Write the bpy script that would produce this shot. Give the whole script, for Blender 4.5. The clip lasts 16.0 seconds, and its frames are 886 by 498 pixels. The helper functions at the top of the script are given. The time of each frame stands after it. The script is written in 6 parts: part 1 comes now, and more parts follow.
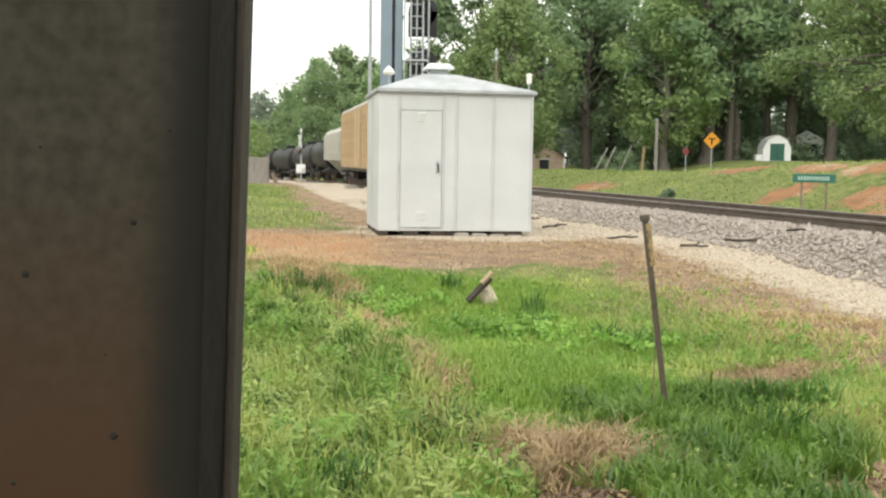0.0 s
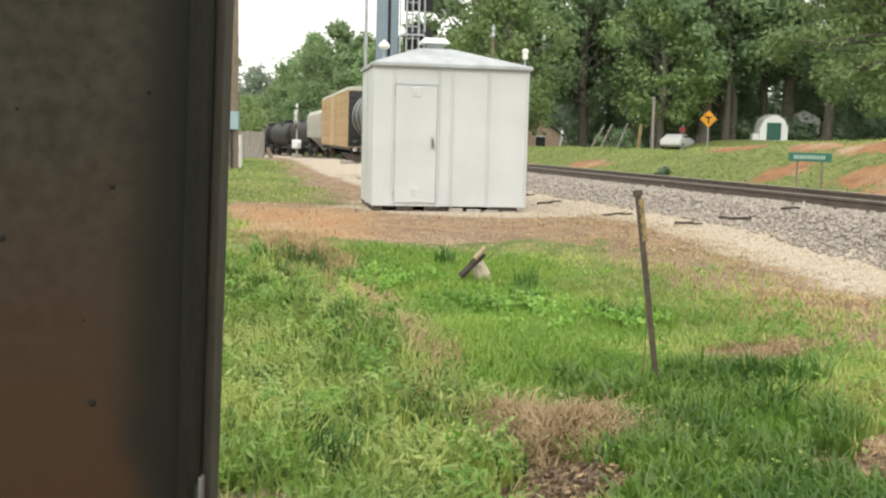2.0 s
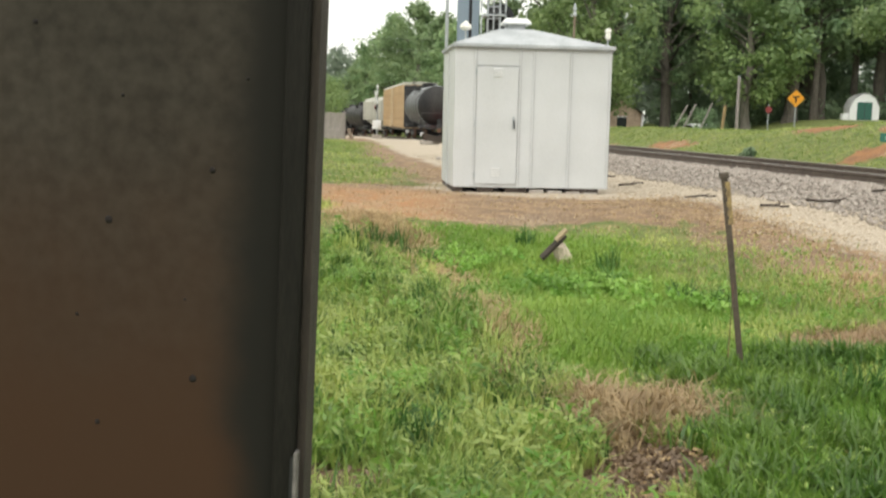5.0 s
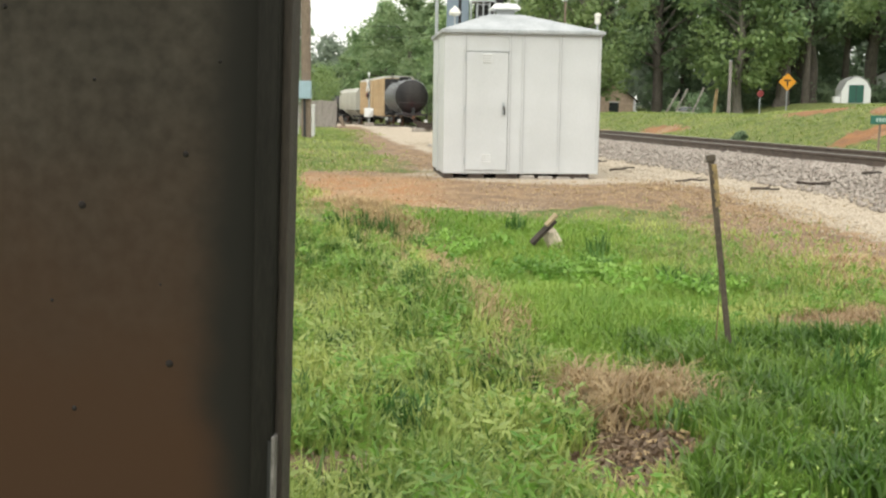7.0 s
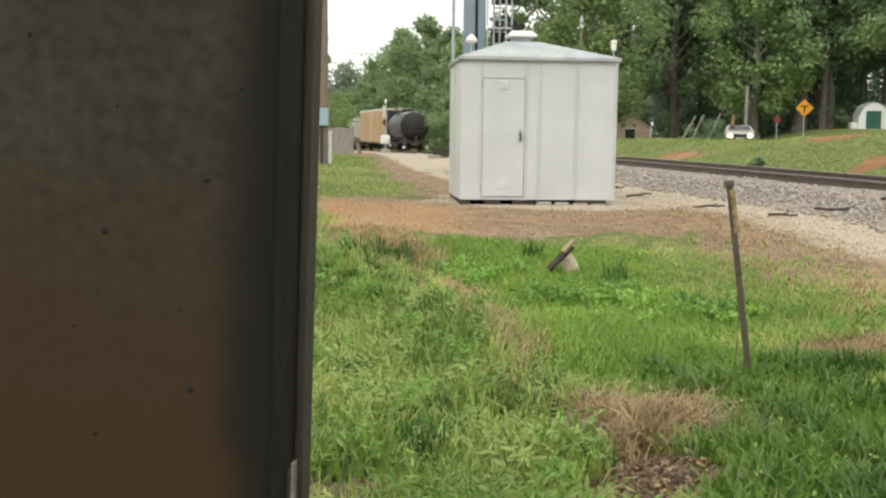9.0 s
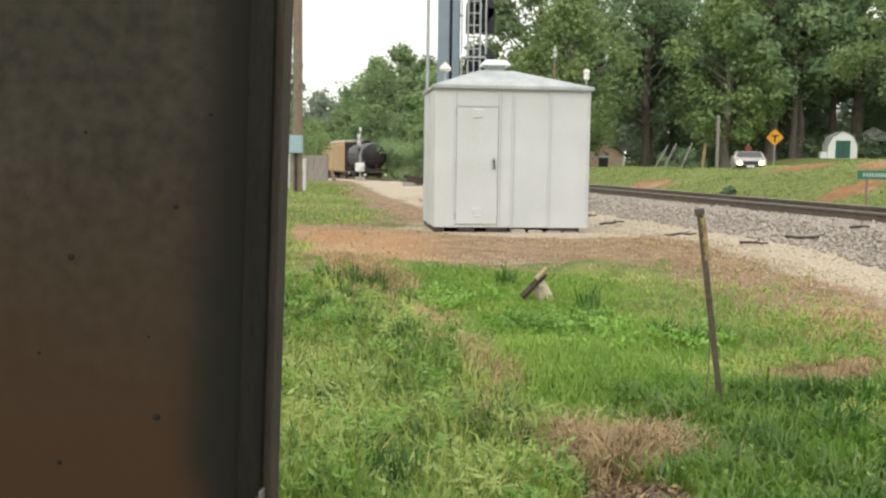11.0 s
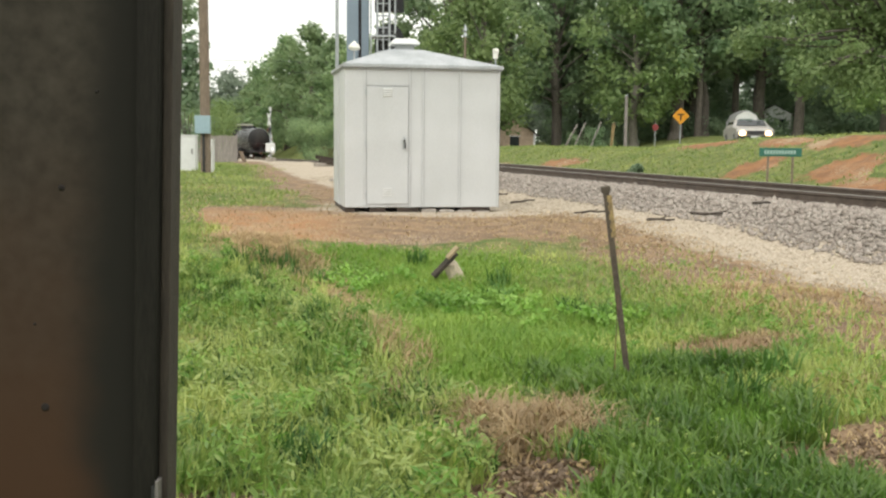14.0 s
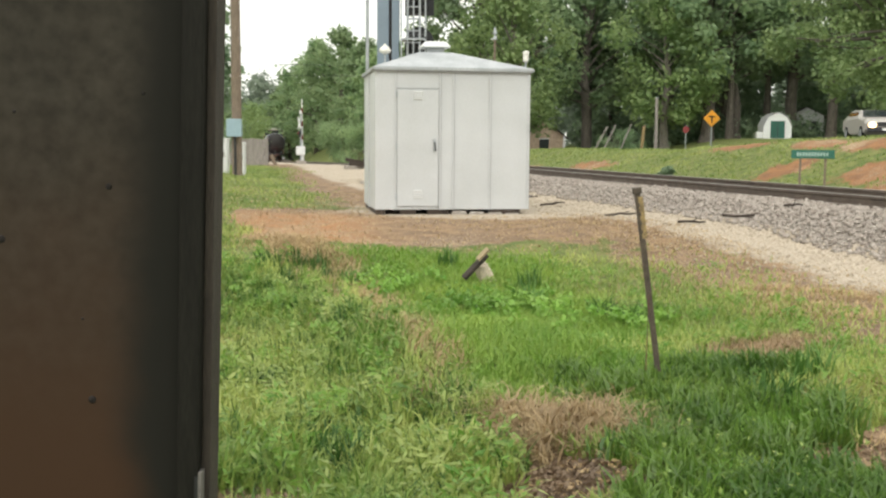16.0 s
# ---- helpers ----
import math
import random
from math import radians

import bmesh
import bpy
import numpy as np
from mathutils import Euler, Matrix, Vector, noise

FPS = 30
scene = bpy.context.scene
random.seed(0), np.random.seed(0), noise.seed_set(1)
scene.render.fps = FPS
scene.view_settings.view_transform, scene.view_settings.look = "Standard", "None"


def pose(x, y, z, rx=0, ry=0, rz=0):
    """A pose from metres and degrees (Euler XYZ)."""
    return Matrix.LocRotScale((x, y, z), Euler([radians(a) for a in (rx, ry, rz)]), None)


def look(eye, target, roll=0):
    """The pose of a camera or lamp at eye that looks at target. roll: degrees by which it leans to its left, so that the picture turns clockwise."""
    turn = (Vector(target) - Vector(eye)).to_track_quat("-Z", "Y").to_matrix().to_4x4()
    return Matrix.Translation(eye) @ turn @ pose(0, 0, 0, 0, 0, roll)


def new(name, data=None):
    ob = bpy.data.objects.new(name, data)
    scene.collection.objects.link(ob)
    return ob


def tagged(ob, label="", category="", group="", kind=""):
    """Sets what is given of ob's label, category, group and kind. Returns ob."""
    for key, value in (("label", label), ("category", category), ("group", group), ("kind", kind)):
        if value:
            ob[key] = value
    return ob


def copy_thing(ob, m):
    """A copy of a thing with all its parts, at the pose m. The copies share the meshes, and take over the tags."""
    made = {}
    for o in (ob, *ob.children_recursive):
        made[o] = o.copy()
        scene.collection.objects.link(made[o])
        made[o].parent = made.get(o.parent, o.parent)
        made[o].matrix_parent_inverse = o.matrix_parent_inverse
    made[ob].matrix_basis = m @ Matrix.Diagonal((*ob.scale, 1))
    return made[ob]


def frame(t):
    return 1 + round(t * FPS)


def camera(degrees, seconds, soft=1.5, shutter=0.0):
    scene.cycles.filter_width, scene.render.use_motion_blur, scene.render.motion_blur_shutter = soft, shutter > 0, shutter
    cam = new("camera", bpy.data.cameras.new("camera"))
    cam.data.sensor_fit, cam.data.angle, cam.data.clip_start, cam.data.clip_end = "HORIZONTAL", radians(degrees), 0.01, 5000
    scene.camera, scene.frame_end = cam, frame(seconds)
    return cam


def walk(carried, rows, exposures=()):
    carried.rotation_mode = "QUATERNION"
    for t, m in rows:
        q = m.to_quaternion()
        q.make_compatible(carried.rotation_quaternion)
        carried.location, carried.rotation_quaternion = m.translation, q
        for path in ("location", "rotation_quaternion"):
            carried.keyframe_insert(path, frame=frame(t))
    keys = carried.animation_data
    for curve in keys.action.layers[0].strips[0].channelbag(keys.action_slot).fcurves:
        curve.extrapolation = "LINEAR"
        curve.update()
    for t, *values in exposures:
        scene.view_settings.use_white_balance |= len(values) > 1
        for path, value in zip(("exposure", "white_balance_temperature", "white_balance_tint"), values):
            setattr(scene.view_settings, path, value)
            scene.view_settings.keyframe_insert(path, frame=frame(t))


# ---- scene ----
cam = camera(46.0, 16.0, soft=2.3, shutter=0.4)
PATH = [
    (0, (-0.019, -0.158, 1.259), (-0.0168, 1.835, 1.092), 0.9),
    (0.5, (-0.029, -0.11, 1.231), (-0.0406, 1.883, 1.057), 1.0),
    (1, (-0.032, -0.107, 1.237), (-0.0303, 1.885, 1.052), 1.5),
    (1.5, (-0.003, -0.175, 1.255), (0.0548, 1.814, 1.056), 1.5),
    (2, (0.007, -0.126, 1.236), (0.0185, 1.863, 1.025), 1.4),
    (2.5, (0.018, -0.119, 1.238), (0.0466, 1.87, 1.035), 1.6),
    (3, (0.018, -0.133, 1.236), (0.0267, 1.86, 1.071), 1.2),
    (3.5, (0.018, -0.158, 1.253), (-0.0108, 1.835, 1.083), 1.2),
    (4, (0.007, -0.142, 1.24), (-0.0578, 1.849, 1.059), 1.4),
    (4.5, (-0.002, -0.16, 1.242), (-0.1129, 1.827, 1.045), 1.4),
    (5, (-0.018, -0.159, 1.245), (-0.1558, 1.82, 0.994), 1.3),
    (5.2, (-0.022, -0.165, 1.244), (-0.1410, 1.812, 0.962), 1.5),
    (7.3, (0.030, -0.149, 1.232), (-0.0965, 1.829, 0.961), 0.7),
    (7.5, (0.033, -0.16, 1.245), (-0.0997, 1.827, 1.051), 1.4),
    (7.7, (0.017, -0.167, 1.252), (-0.0780, 1.829, 1.162), 1.9),
    (8, (0.041, -0.223, 1.24), (-0.1631, 1.759, 1.057), 0.4),
    (8.5, (0.027, -0.178, 1.234), (-0.1288, 1.803, 1.003), 0.5),
    (9, (0.013, -0.15, 1.23), (-0.1445, 1.831, 1.005), 0.6),
    (9.5, (0.033, -0.18, 1.233), (-0.1065, 1.804, 1.026), 0.4),
    (10, (0.026, -0.171, 1.235), (-0.0951, 1.818, 1.066), 0.6),
    (12.5, (0.025, -0.138, 1.215), (-0.0686, 1.849, 1.006), 1.0),
    (13, (0.055, -0.133, 1.229), (0.0447, 1.851, 0.984), 0.7),
    (13.5, (0.063, -0.126, 1.223), (0.0990, 1.863, 1.02), 0.4),
    (14, (0.054, -0.117, 1.224), (0.1101, 1.871, 1.016), 0.5),
    (14.5, (0.052, -0.141, 1.225), (0.0807, 1.845, 0.993), 0.4),
    (15, (0.042, -0.125, 1.223), (0.0502, 1.861, 0.984), 0.2),
    (15.5, (0.034, -0.13, 1.228), (0.0217, 1.859, 1.02), 0.5),
    (16, (0.038, -0.164, 1.217), (0.0382, 1.825, 1.014), 0.4),
]
EXPOSURES = [(0, 0.66), (2, 0.63), (3.5, 0.65), (4.5, 0.56), (5, 0.50), (7.3, 0.58), (7.6, 0.56), (8, 0.21), (8.5, 0.37), (9, 0.38), (10, 0.46), (12.5, 0.44), (14.5, 0.44), (16, 0.48)]
walk(cam, [(t, look(eye, target, roll)) for t, eye, target, roll in PATH], EXPOSURES)

# ---- light ----
world = bpy.data.worlds.new("overcast_sky")
scene.world = world
world.use_nodes = True
wn, wl = world.node_tree.nodes, world.node_tree.links
sky = wn.new("ShaderNodeTexSky")
sky.sky_type, sky.sun_disc = "NISHITA", False
sky.sun_elevation, sky.sun_rotation = radians(52), radians(150)
sky.air_density, sky.dust_density, sky.ozone_density = 1.0, 6.0, 1.0
pale = wn.new("ShaderNodeHueSaturation")
pale.inputs["Saturation"].default_value = 0.16
wl.new(sky.outputs[0], pale.inputs["Color"])
cloud = wn.new("ShaderNodeMix")
cloud.data_type = "RGBA"
cloud.inputs[0].default_value = 0.8
cloud.inputs[7].default_value = (8.0, 8.0, 7.35, 1)
wl.new(pale.outputs[0], cloud.inputs[6])
wl.new(cloud.outputs[2], wn["Background"].inputs[0])
wn["Background"].inputs[1].default_value = 0.14
sun = new("sun", bpy.data.lights.new("sun", "SUN"))
sun.data.energy, sun.data.angle, sun.data.color = 0.9, radians(40), (1.0, 0.95, 0.88)
sun.matrix_world = look((-20, -30, 50), (0, 12, 0))


# ---- materials ----
def material(name, base, rough=0.8, metal=0.0, var=0.25, scale=6.0, fine=60.0, bump=0.3, tint=None, stretch=None, each=0.0, seam=1.0):
    """A surface with coarse stains, fine grain and relief; each varies piece from piece."""
    m = bpy.data.materials.new(name)
    m.use_nodes = True
    n, l = m.node_tree.nodes, m.node_tree.links
    bs = n["Principled BSDF"]
    bs.inputs["Roughness"].default_value, bs.inputs["Metallic"].default_value = rough, metal
    co = n.new("ShaderNodeTexCoord")
    src = co.outputs["Object"]
    if stretch:
        mp = n.new("ShaderNodeMapping")
        mp.inputs["Scale"].default_value = stretch
        l.new(src, mp.inputs[0])
        src = mp.outputs[0]
    big, small = n.new("ShaderNodeTexNoise"), n.new("ShaderNodeTexNoise")
    for t, s, d in ((big, scale, 6), (small, fine, 4)):
        t.inputs["Scale"].default_value, t.inputs["Detail"].default_value = s, d
        l.new(src, t.inputs["Vector"])
    mix = n.new("ShaderNodeMix")
    mix.data_type = "RGBA"
    ramp = n.new("ShaderNodeMapRange")
    ramp.inputs[1].default_value, ramp.inputs[2].default_value = 0.35, 0.68
    l.new(big.outputs[0], ramp.inputs[0])
    l.new(ramp.outputs[0], mix.inputs[0])
    t2 = tint or [c * (1 - var) for c in base]
    mix.inputs[6].default_value, mix.inputs[7].default_value = (*base, 1), (*t2, 1)
    hs = n.new("ShaderNodeHueSaturation")
    l.new(mix.outputs[2], hs.inputs["Color"])
    vr = n.new("ShaderNodeMapRange")
    vr.inputs[1].default_value, vr.inputs[2].default_value = 0.3, 0.7
    vr.inputs[3].default_value, vr.inputs[4].default_value = 1 - var * 0.6, 1 + var * 0.6
    l.new(small.outputs[0], vr.inputs[0])
    value = vr.outputs[0]
    if each:
        info, geo = n.new("ShaderNodeObjectInfo"), n.new("ShaderNodeNewGeometry")
        add, k, mul = (n.new("ShaderNodeMath") for _ in range(3))
        l.new(info.outputs["Random"], add.inputs[0])
        l.new(geo.outputs["Random Per Island"], add.inputs[1])
        k.operation = "MULTIPLY_ADD"
        k.inputs[1].default_value, k.inputs[2].default_value = each, 1 - each
        l.new(add.outputs[0], k.inputs[0])
        mul.operation = "MULTIPLY"
        l.new(value, mul.inputs[0]), l.new(k.outputs[0], mul.inputs[1])
        value = mul.outputs[0]
    l.new(value, hs.inputs["Value"])
    l.new(hs.outputs[0], bs.inputs["Base Color"])
    if bump:
        b = n.new("ShaderNodeBump")
        b.inputs["Strength"].default_value, b.inputs["Distance"].default_value = bump, 0.01
        l.new(small.outputs[0], b.inputs["Height"])
        l.new(b.outputs[0], bs.inputs["Normal"])
    return m


def leaf_material(name, a, b, patch=0.6, through_=0.35, rough=0.6):
    """Thin leaves: two colours mixed leaf by leaf and in drifts, part of the light passing through."""
    m = bpy.data.materials.new(name)
    m.use_nodes = True
    n, l = m.node_tree.nodes, m.node_tree.links
    bs = n["Principled BSDF"]
    bs.inputs["Roughness"].default_value = rough
    geo, info, no = n.new("ShaderNodeNewGeometry"), n.new("ShaderNodeObjectInfo"), n.new("ShaderNodeTexNoise")
    no.inputs["Scale"].default_value = patch
    l.new(geo.outputs["Position"], no.inputs["Vector"])
    add, mul = n.new("ShaderNodeMath"), n.new("ShaderNodeMath")
    mul.operation = "MULTIPLY_ADD"
    mul.inputs[1].default_value, mul.inputs[2].default_value = 2.2, -0.85
    l.new(no.outputs[0], mul.inputs[0])
    half = n.new("ShaderNodeMath")
    half.operation = "MULTIPLY_ADD"
    half.inputs[1].default_value = 0.6
    l.new(geo.outputs["Random Per Island"], half.inputs[0]), l.new(mul.outputs[0], half.inputs[2])
    mix = n.new("ShaderNodeMix")
    mix.data_type, mix.clamp_factor = "RGBA", True
    l.new(half.outputs[0], mix.inputs[0])
    mix.inputs[6].default_value, mix.inputs[7].default_value = (*a, 1), (*b, 1)
    hs = n.new("ShaderNodeHueSaturation")
    v = n.new("ShaderNodeMapRange")
    v.inputs[3].default_value, v.inputs[4].default_value = 0.75, 1.2
    l.new(info.outputs["Random"], v.inputs[0])
    l.new(v.outputs[0], hs.inputs["Value"])
    l.new(mix.outputs[2], hs.inputs["Color"])
    l.new(hs.outputs[0], bs.inputs["Base Color"])
    tr, ms = n.new("ShaderNodeBsdfTranslucent"), n.new("ShaderNodeMixShader")
    l.new(hs.outputs[0], tr.inputs[0])
    ms.inputs[0].default_value = through_
    l.new(bs.outputs[0], ms.inputs[1]), l.new(tr.outputs[0], ms.inputs[2])
    l.new(ms.outputs[0], n["Material Output"].inputs[0])
    return m


def glow(name, colour, strength):
    m = bpy.data.materials.new(name)
    m.use_nodes = True
    bs = m.node_tree.nodes["Principled BSDF"]
    bs.inputs["Emission Color"].default_value, bs.inputs["Emission Strength"].default_value = (*colour, 1), strength
    bs.inputs["Base Color"].default_value = (*colour, 1)
    return m


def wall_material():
    """Dull brown steel, redder brown towards the bottom, with a darker ragged band beside the post."""
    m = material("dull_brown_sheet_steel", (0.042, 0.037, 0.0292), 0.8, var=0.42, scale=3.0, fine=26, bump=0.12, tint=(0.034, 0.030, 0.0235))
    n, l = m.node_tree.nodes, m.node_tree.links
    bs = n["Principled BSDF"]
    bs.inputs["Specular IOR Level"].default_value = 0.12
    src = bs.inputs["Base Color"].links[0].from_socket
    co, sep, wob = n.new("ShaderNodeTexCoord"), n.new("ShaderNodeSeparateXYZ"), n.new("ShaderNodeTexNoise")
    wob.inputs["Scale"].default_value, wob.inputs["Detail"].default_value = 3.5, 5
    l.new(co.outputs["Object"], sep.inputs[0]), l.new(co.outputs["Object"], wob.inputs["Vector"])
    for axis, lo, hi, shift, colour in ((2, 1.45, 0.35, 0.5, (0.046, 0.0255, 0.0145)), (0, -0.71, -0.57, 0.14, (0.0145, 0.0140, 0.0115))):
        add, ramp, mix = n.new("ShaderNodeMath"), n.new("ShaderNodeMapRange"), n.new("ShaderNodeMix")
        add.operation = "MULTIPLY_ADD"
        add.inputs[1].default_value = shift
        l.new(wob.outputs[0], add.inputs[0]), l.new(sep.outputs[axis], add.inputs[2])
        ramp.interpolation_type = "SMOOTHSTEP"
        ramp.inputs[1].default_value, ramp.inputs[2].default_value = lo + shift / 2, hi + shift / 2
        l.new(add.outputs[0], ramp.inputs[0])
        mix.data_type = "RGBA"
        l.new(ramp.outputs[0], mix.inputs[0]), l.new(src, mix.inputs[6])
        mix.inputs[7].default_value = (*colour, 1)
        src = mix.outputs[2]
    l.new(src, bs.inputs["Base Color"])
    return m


WHITE = material("white_painted_steel", (0.55, 0.565, 0.575), 0.5, var=0.08, scale=1.2, fine=40, bump=0.08, tint=(0.49, 0.505, 0.51))
ROOF = material("weathered_roof_paint", (0.44, 0.46, 0.475), 0.6, var=0.2, scale=2.5, fine=30, bump=0.15, tint=(0.33, 0.35, 0.365))
SEAM = material("grey_seam", (0.36, 0.37, 0.38), 0.6, var=0.2)
DARK = material("dark_metal", (0.03, 0.03, 0.032), 0.6, var=0.3)
BLACK = material("black_paint", (0.015, 0.016, 0.018), 0.45, var=0.4, scale=2)
RUBBER = material("rubber", (0.012, 0.012, 0.012), 0.85)
RUST = material("rusty_steel", (0.16, 0.075, 0.04), 0.85, var=0.5, scale=5, bump=0.5, tint=(0.05, 0.04, 0.035))
POST = material("rusty_post_steel", (0.06, 0.046, 0.036), 0.75, var=0.45, scale=9, fine=120, bump=0.4, tint=(0.11, 0.088, 0.06))
YELLOWPAINT = material("worn_yellow_paint", (0.33, 0.24, 0.10), 0.7, var=0.5, scale=25, tint=(0.17, 0.12, 0.06))
GALV = material("galvanised_steel", (0.42, 0.45, 0.47), 0.45, metal=0.4, var=0.2, scale=3, bump=0.05)
BLUEGREY = material("blue_grey_paint", (0.20, 0.26, 0.32), 0.5, var=0.15, scale=1.5, bump=0.05)
WOOD = material("weathered_wood", (0.25, 0.195, 0.145), 0.9, var=0.4, scale=8, fine=60, bump=0.5, tint=(0.14, 0.11, 0.085), stretch=(6, 6, 0.6))
BAREWOOD = material("bare_split_wood", (0.42, 0.33, 0.2), 0.9, var=0.4, scale=8, fine=60, bump=0.5, tint=(0.26, 0.2, 0.12), stretch=(0.8, 6, 6))
GREYWOOD = material("grey_fence_wood", (0.30, 0.27, 0.25), 0.9, var=0.3, scale=5, bump=0.4, tint=(0.2, 0.18, 0.165), stretch=(6, 6, 0.6), each=0.15)
TIEWOOD = material("creosoted_timber", (0.06, 0.045, 0.035), 0.9, var=0.5, scale=8, bump=0.6, each=0.2)
RAIL = material("rail_steel", (0.125, 0.095, 0.075), 0.6, var=0.4, scale=6)
RAILTOP = material("worn_rail_head", (0.40, 0.38, 0.36), 0.3, metal=0.8, var=0.2)
STONE = material("ballast_stone", (0.36, 0.325, 0.285), 0.95, var=0.4, scale=10, bump=0.5, tint=(0.25, 0.21, 0.18), each=0.4)
PEBBLE = material("pale_pebble", (0.56, 0.48, 0.37), 0.95, var=0.3, scale=10, bump=0.4, each=0.3)
CLOD = material("brown_clod", (0.17, 0.11, 0.07), 0.95, var=0.4, scale=20, bump=0.5, each=0.35)
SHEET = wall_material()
RIVET = material("dark_rust_spot", (0.009, 0.006, 0.0045), 0.9, var=0.4)
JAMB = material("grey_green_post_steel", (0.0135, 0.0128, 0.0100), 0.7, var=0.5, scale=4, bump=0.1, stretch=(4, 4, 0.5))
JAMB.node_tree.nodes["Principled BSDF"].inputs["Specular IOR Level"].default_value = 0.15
EDGEWOOD = material("bare_edge_strip", (0.036, 0.028, 0.020), 0.85, var=0.5, scale=12, bump=0.3, stretch=(4, 4, 0.5))
WORN = material("worn_bare_metal", (0.16, 0.15, 0.14), 0.6, var=0.4, scale=20)
CONCRETE = material("concrete", (0.40, 0.37, 0.33), 0.95, var=0.35, scale=7, bump=0.5, tint=(0.27, 0.24, 0.21))
YELLOW = material("faded_yellow_car_paint", (0.52, 0.385, 0.225), 0.75, var=0.4, scale=1.2, fine=20, tint=(0.36, 0.25, 0.15), stretch=(1.5, 1, 0.2))
HOPPER = material("pale_hopper_paint", (0.50, 0.50, 0.44), 0.65, var=0.25, scale=1.0, fine=20, tint=(0.35, 0.33, 0.29), stretch=(1, 1, 0.3))
TANK = material("black_tank_paint", (0.014, 0.014, 0.016), 0.5, var=0.5, scale=0.8, fine=15, bump=0.1, tint=(0.04, 0.038, 0.036), stretch=(1, 1, 0.4))
TANK.node_tree.nodes["Principled BSDF"].inputs["Specular IOR Level"].default_value = 0.2
SIGNYELLOW = material("sign_yellow", (0.75, 0.33, 0.02), 0.5, var=0.1)
SIGNGREEN = material("sign_green", (0.02, 0.13, 0.09), 0.5, var=0.15)
SIGNWHITE = material("sign_lettering", (0.34, 0.48, 0.43), 0.5, var=0.1)
SIGNRED = material("sign_red", (0.2, 0.03, 0.03), 0.5, var=0.1)
SHEDWHITE = material("white_shed_siding", (0.72, 0.73, 0.73), 0.6, var=0.08)
DOORGREEN = material("dark_green_door", (0.02, 0.10, 0.075), 0.5, var=0.15)
BRICK = material("far_brick", (0.50, 0.38, 0.28), 0.9, var=0.3, scale=4)
SHINGLE = material("brown_shingle", (0.13, 0.09, 0.07), 0.9, var=0.3, scale=4)
CARWHITE = material("white_car_paint", (0.66, 0.67, 0.68), 0.25, var=0.04, bump=0)
CARDARK = material("brown_grey_car_paint", (0.42, 0.40, 0.37), 0.3, var=0.1, bump=0)
GLASS = material("car_glass", (0.02, 0.025, 0.03), 0.08, var=0.1, bump=0)
BARK = material("bark", (0.15, 0.13, 0.11), 0.95, var=0.5, scale=4, fine=25, bump=0.8, stretch=(3, 3, 0.6))
PALEBARK = material("pale_bark", (0.22, 0.2, 0.17), 0.95, var=0.4, scale=4, fine=25, bump=0.8, stretch=(3, 3, 0.6))
ASPHALT = material("asphalt", (0.06, 0.06, 0.06), 0.9, var=0.2, scale=2)
BOXBLUE = material("pale_blue_box", (0.30, 0.42, 0.48), 0.5, var=0.1)
LAMPGLASS = material("milky_glass", (0.75, 0.74, 0.68), 0.3, var=0.05, bump=0)
HEADLIGHT = glow("headlight_glow", (1.0, 0.66, 0.3), 4.5)
REDLIGHT = glow("red_marker_glow", (1.0, 0.03, 0.02), 14)
# LEAF, LEAFDARK and LEAFMID are paled, carrying haze over the trees in their colour
LEAF = leaf_material("leaf_green", (0.17, 0.265, 0.14), (0.32, 0.42, 0.22), 0.35, 0.6)
LEAFLIME = leaf_material("leaf_lime", (0.20, 0.31, 0.12), (0.36, 0.47, 0.19), 0.5, 0.5)
LEAFDARK = leaf_material("leaf_dark", (0.17, 0.255, 0.16), (0.28, 0.365, 0.22), 0.3, 0.6)
# far leaves with the haze of distance mixed into both greens
LEAFFAR = leaf_material("leaf_far_haze", (0.19, 0.24, 0.19), (0.28, 0.335, 0.25), 0.2, 0.5)
LEAFMID = leaf_material("leaf_fresh", (0.18, 0.29, 0.14), (0.33, 0.43, 0.21), 0.4, 0.5)
BLADE = leaf_material("grass_blade", (0.10, 0.22, 0.028), (0.50, 0.55, 0.17), 0.7, 0.4, 0.45)
WEED = leaf_material("weed_leaf", (0.11, 0.27, 0.03), (0.28, 0.45, 0.09), 1.2, 0.4, 0.42)
LEAFWEED = leaf_material("yellow_green_weed", (0.12, 0.25, 0.04), (0.48, 0.56, 0.18), 1.5, 0.4, 0.4)
BANKBLADE = leaf_material("bank_grass_blade", (0.15, 0.235, 0.06), (0.35, 0.40, 0.125), 0.35, 0.4)
LUSH = leaf_material("lush_grass_blade", (0.125, 0.26, 0.033), (0.30, 0.42, 0.085), 0.9, 0.4, 0.5)
TUFT = leaf_material("dark_tuft_blade", (0.05, 0.14, 0.025), (0.11, 0.22, 0.04), 2.0, 0.3)
BROAD = leaf_material("broad_blade", (0.07, 0.165, 0.022), (0.19, 0.32, 0.06), 2.5, 0.4, 0.3)
STRAW = leaf_material("dry_straw", (0.62, 0.47, 0.26), (0.34, 0.24, 0.13), 5.0, 0.25)
LITTER = leaf_material("dead_leaf", (0.27, 0.19, 0.12), (0.11, 0.075, 0.05), 3.0, 0.1)


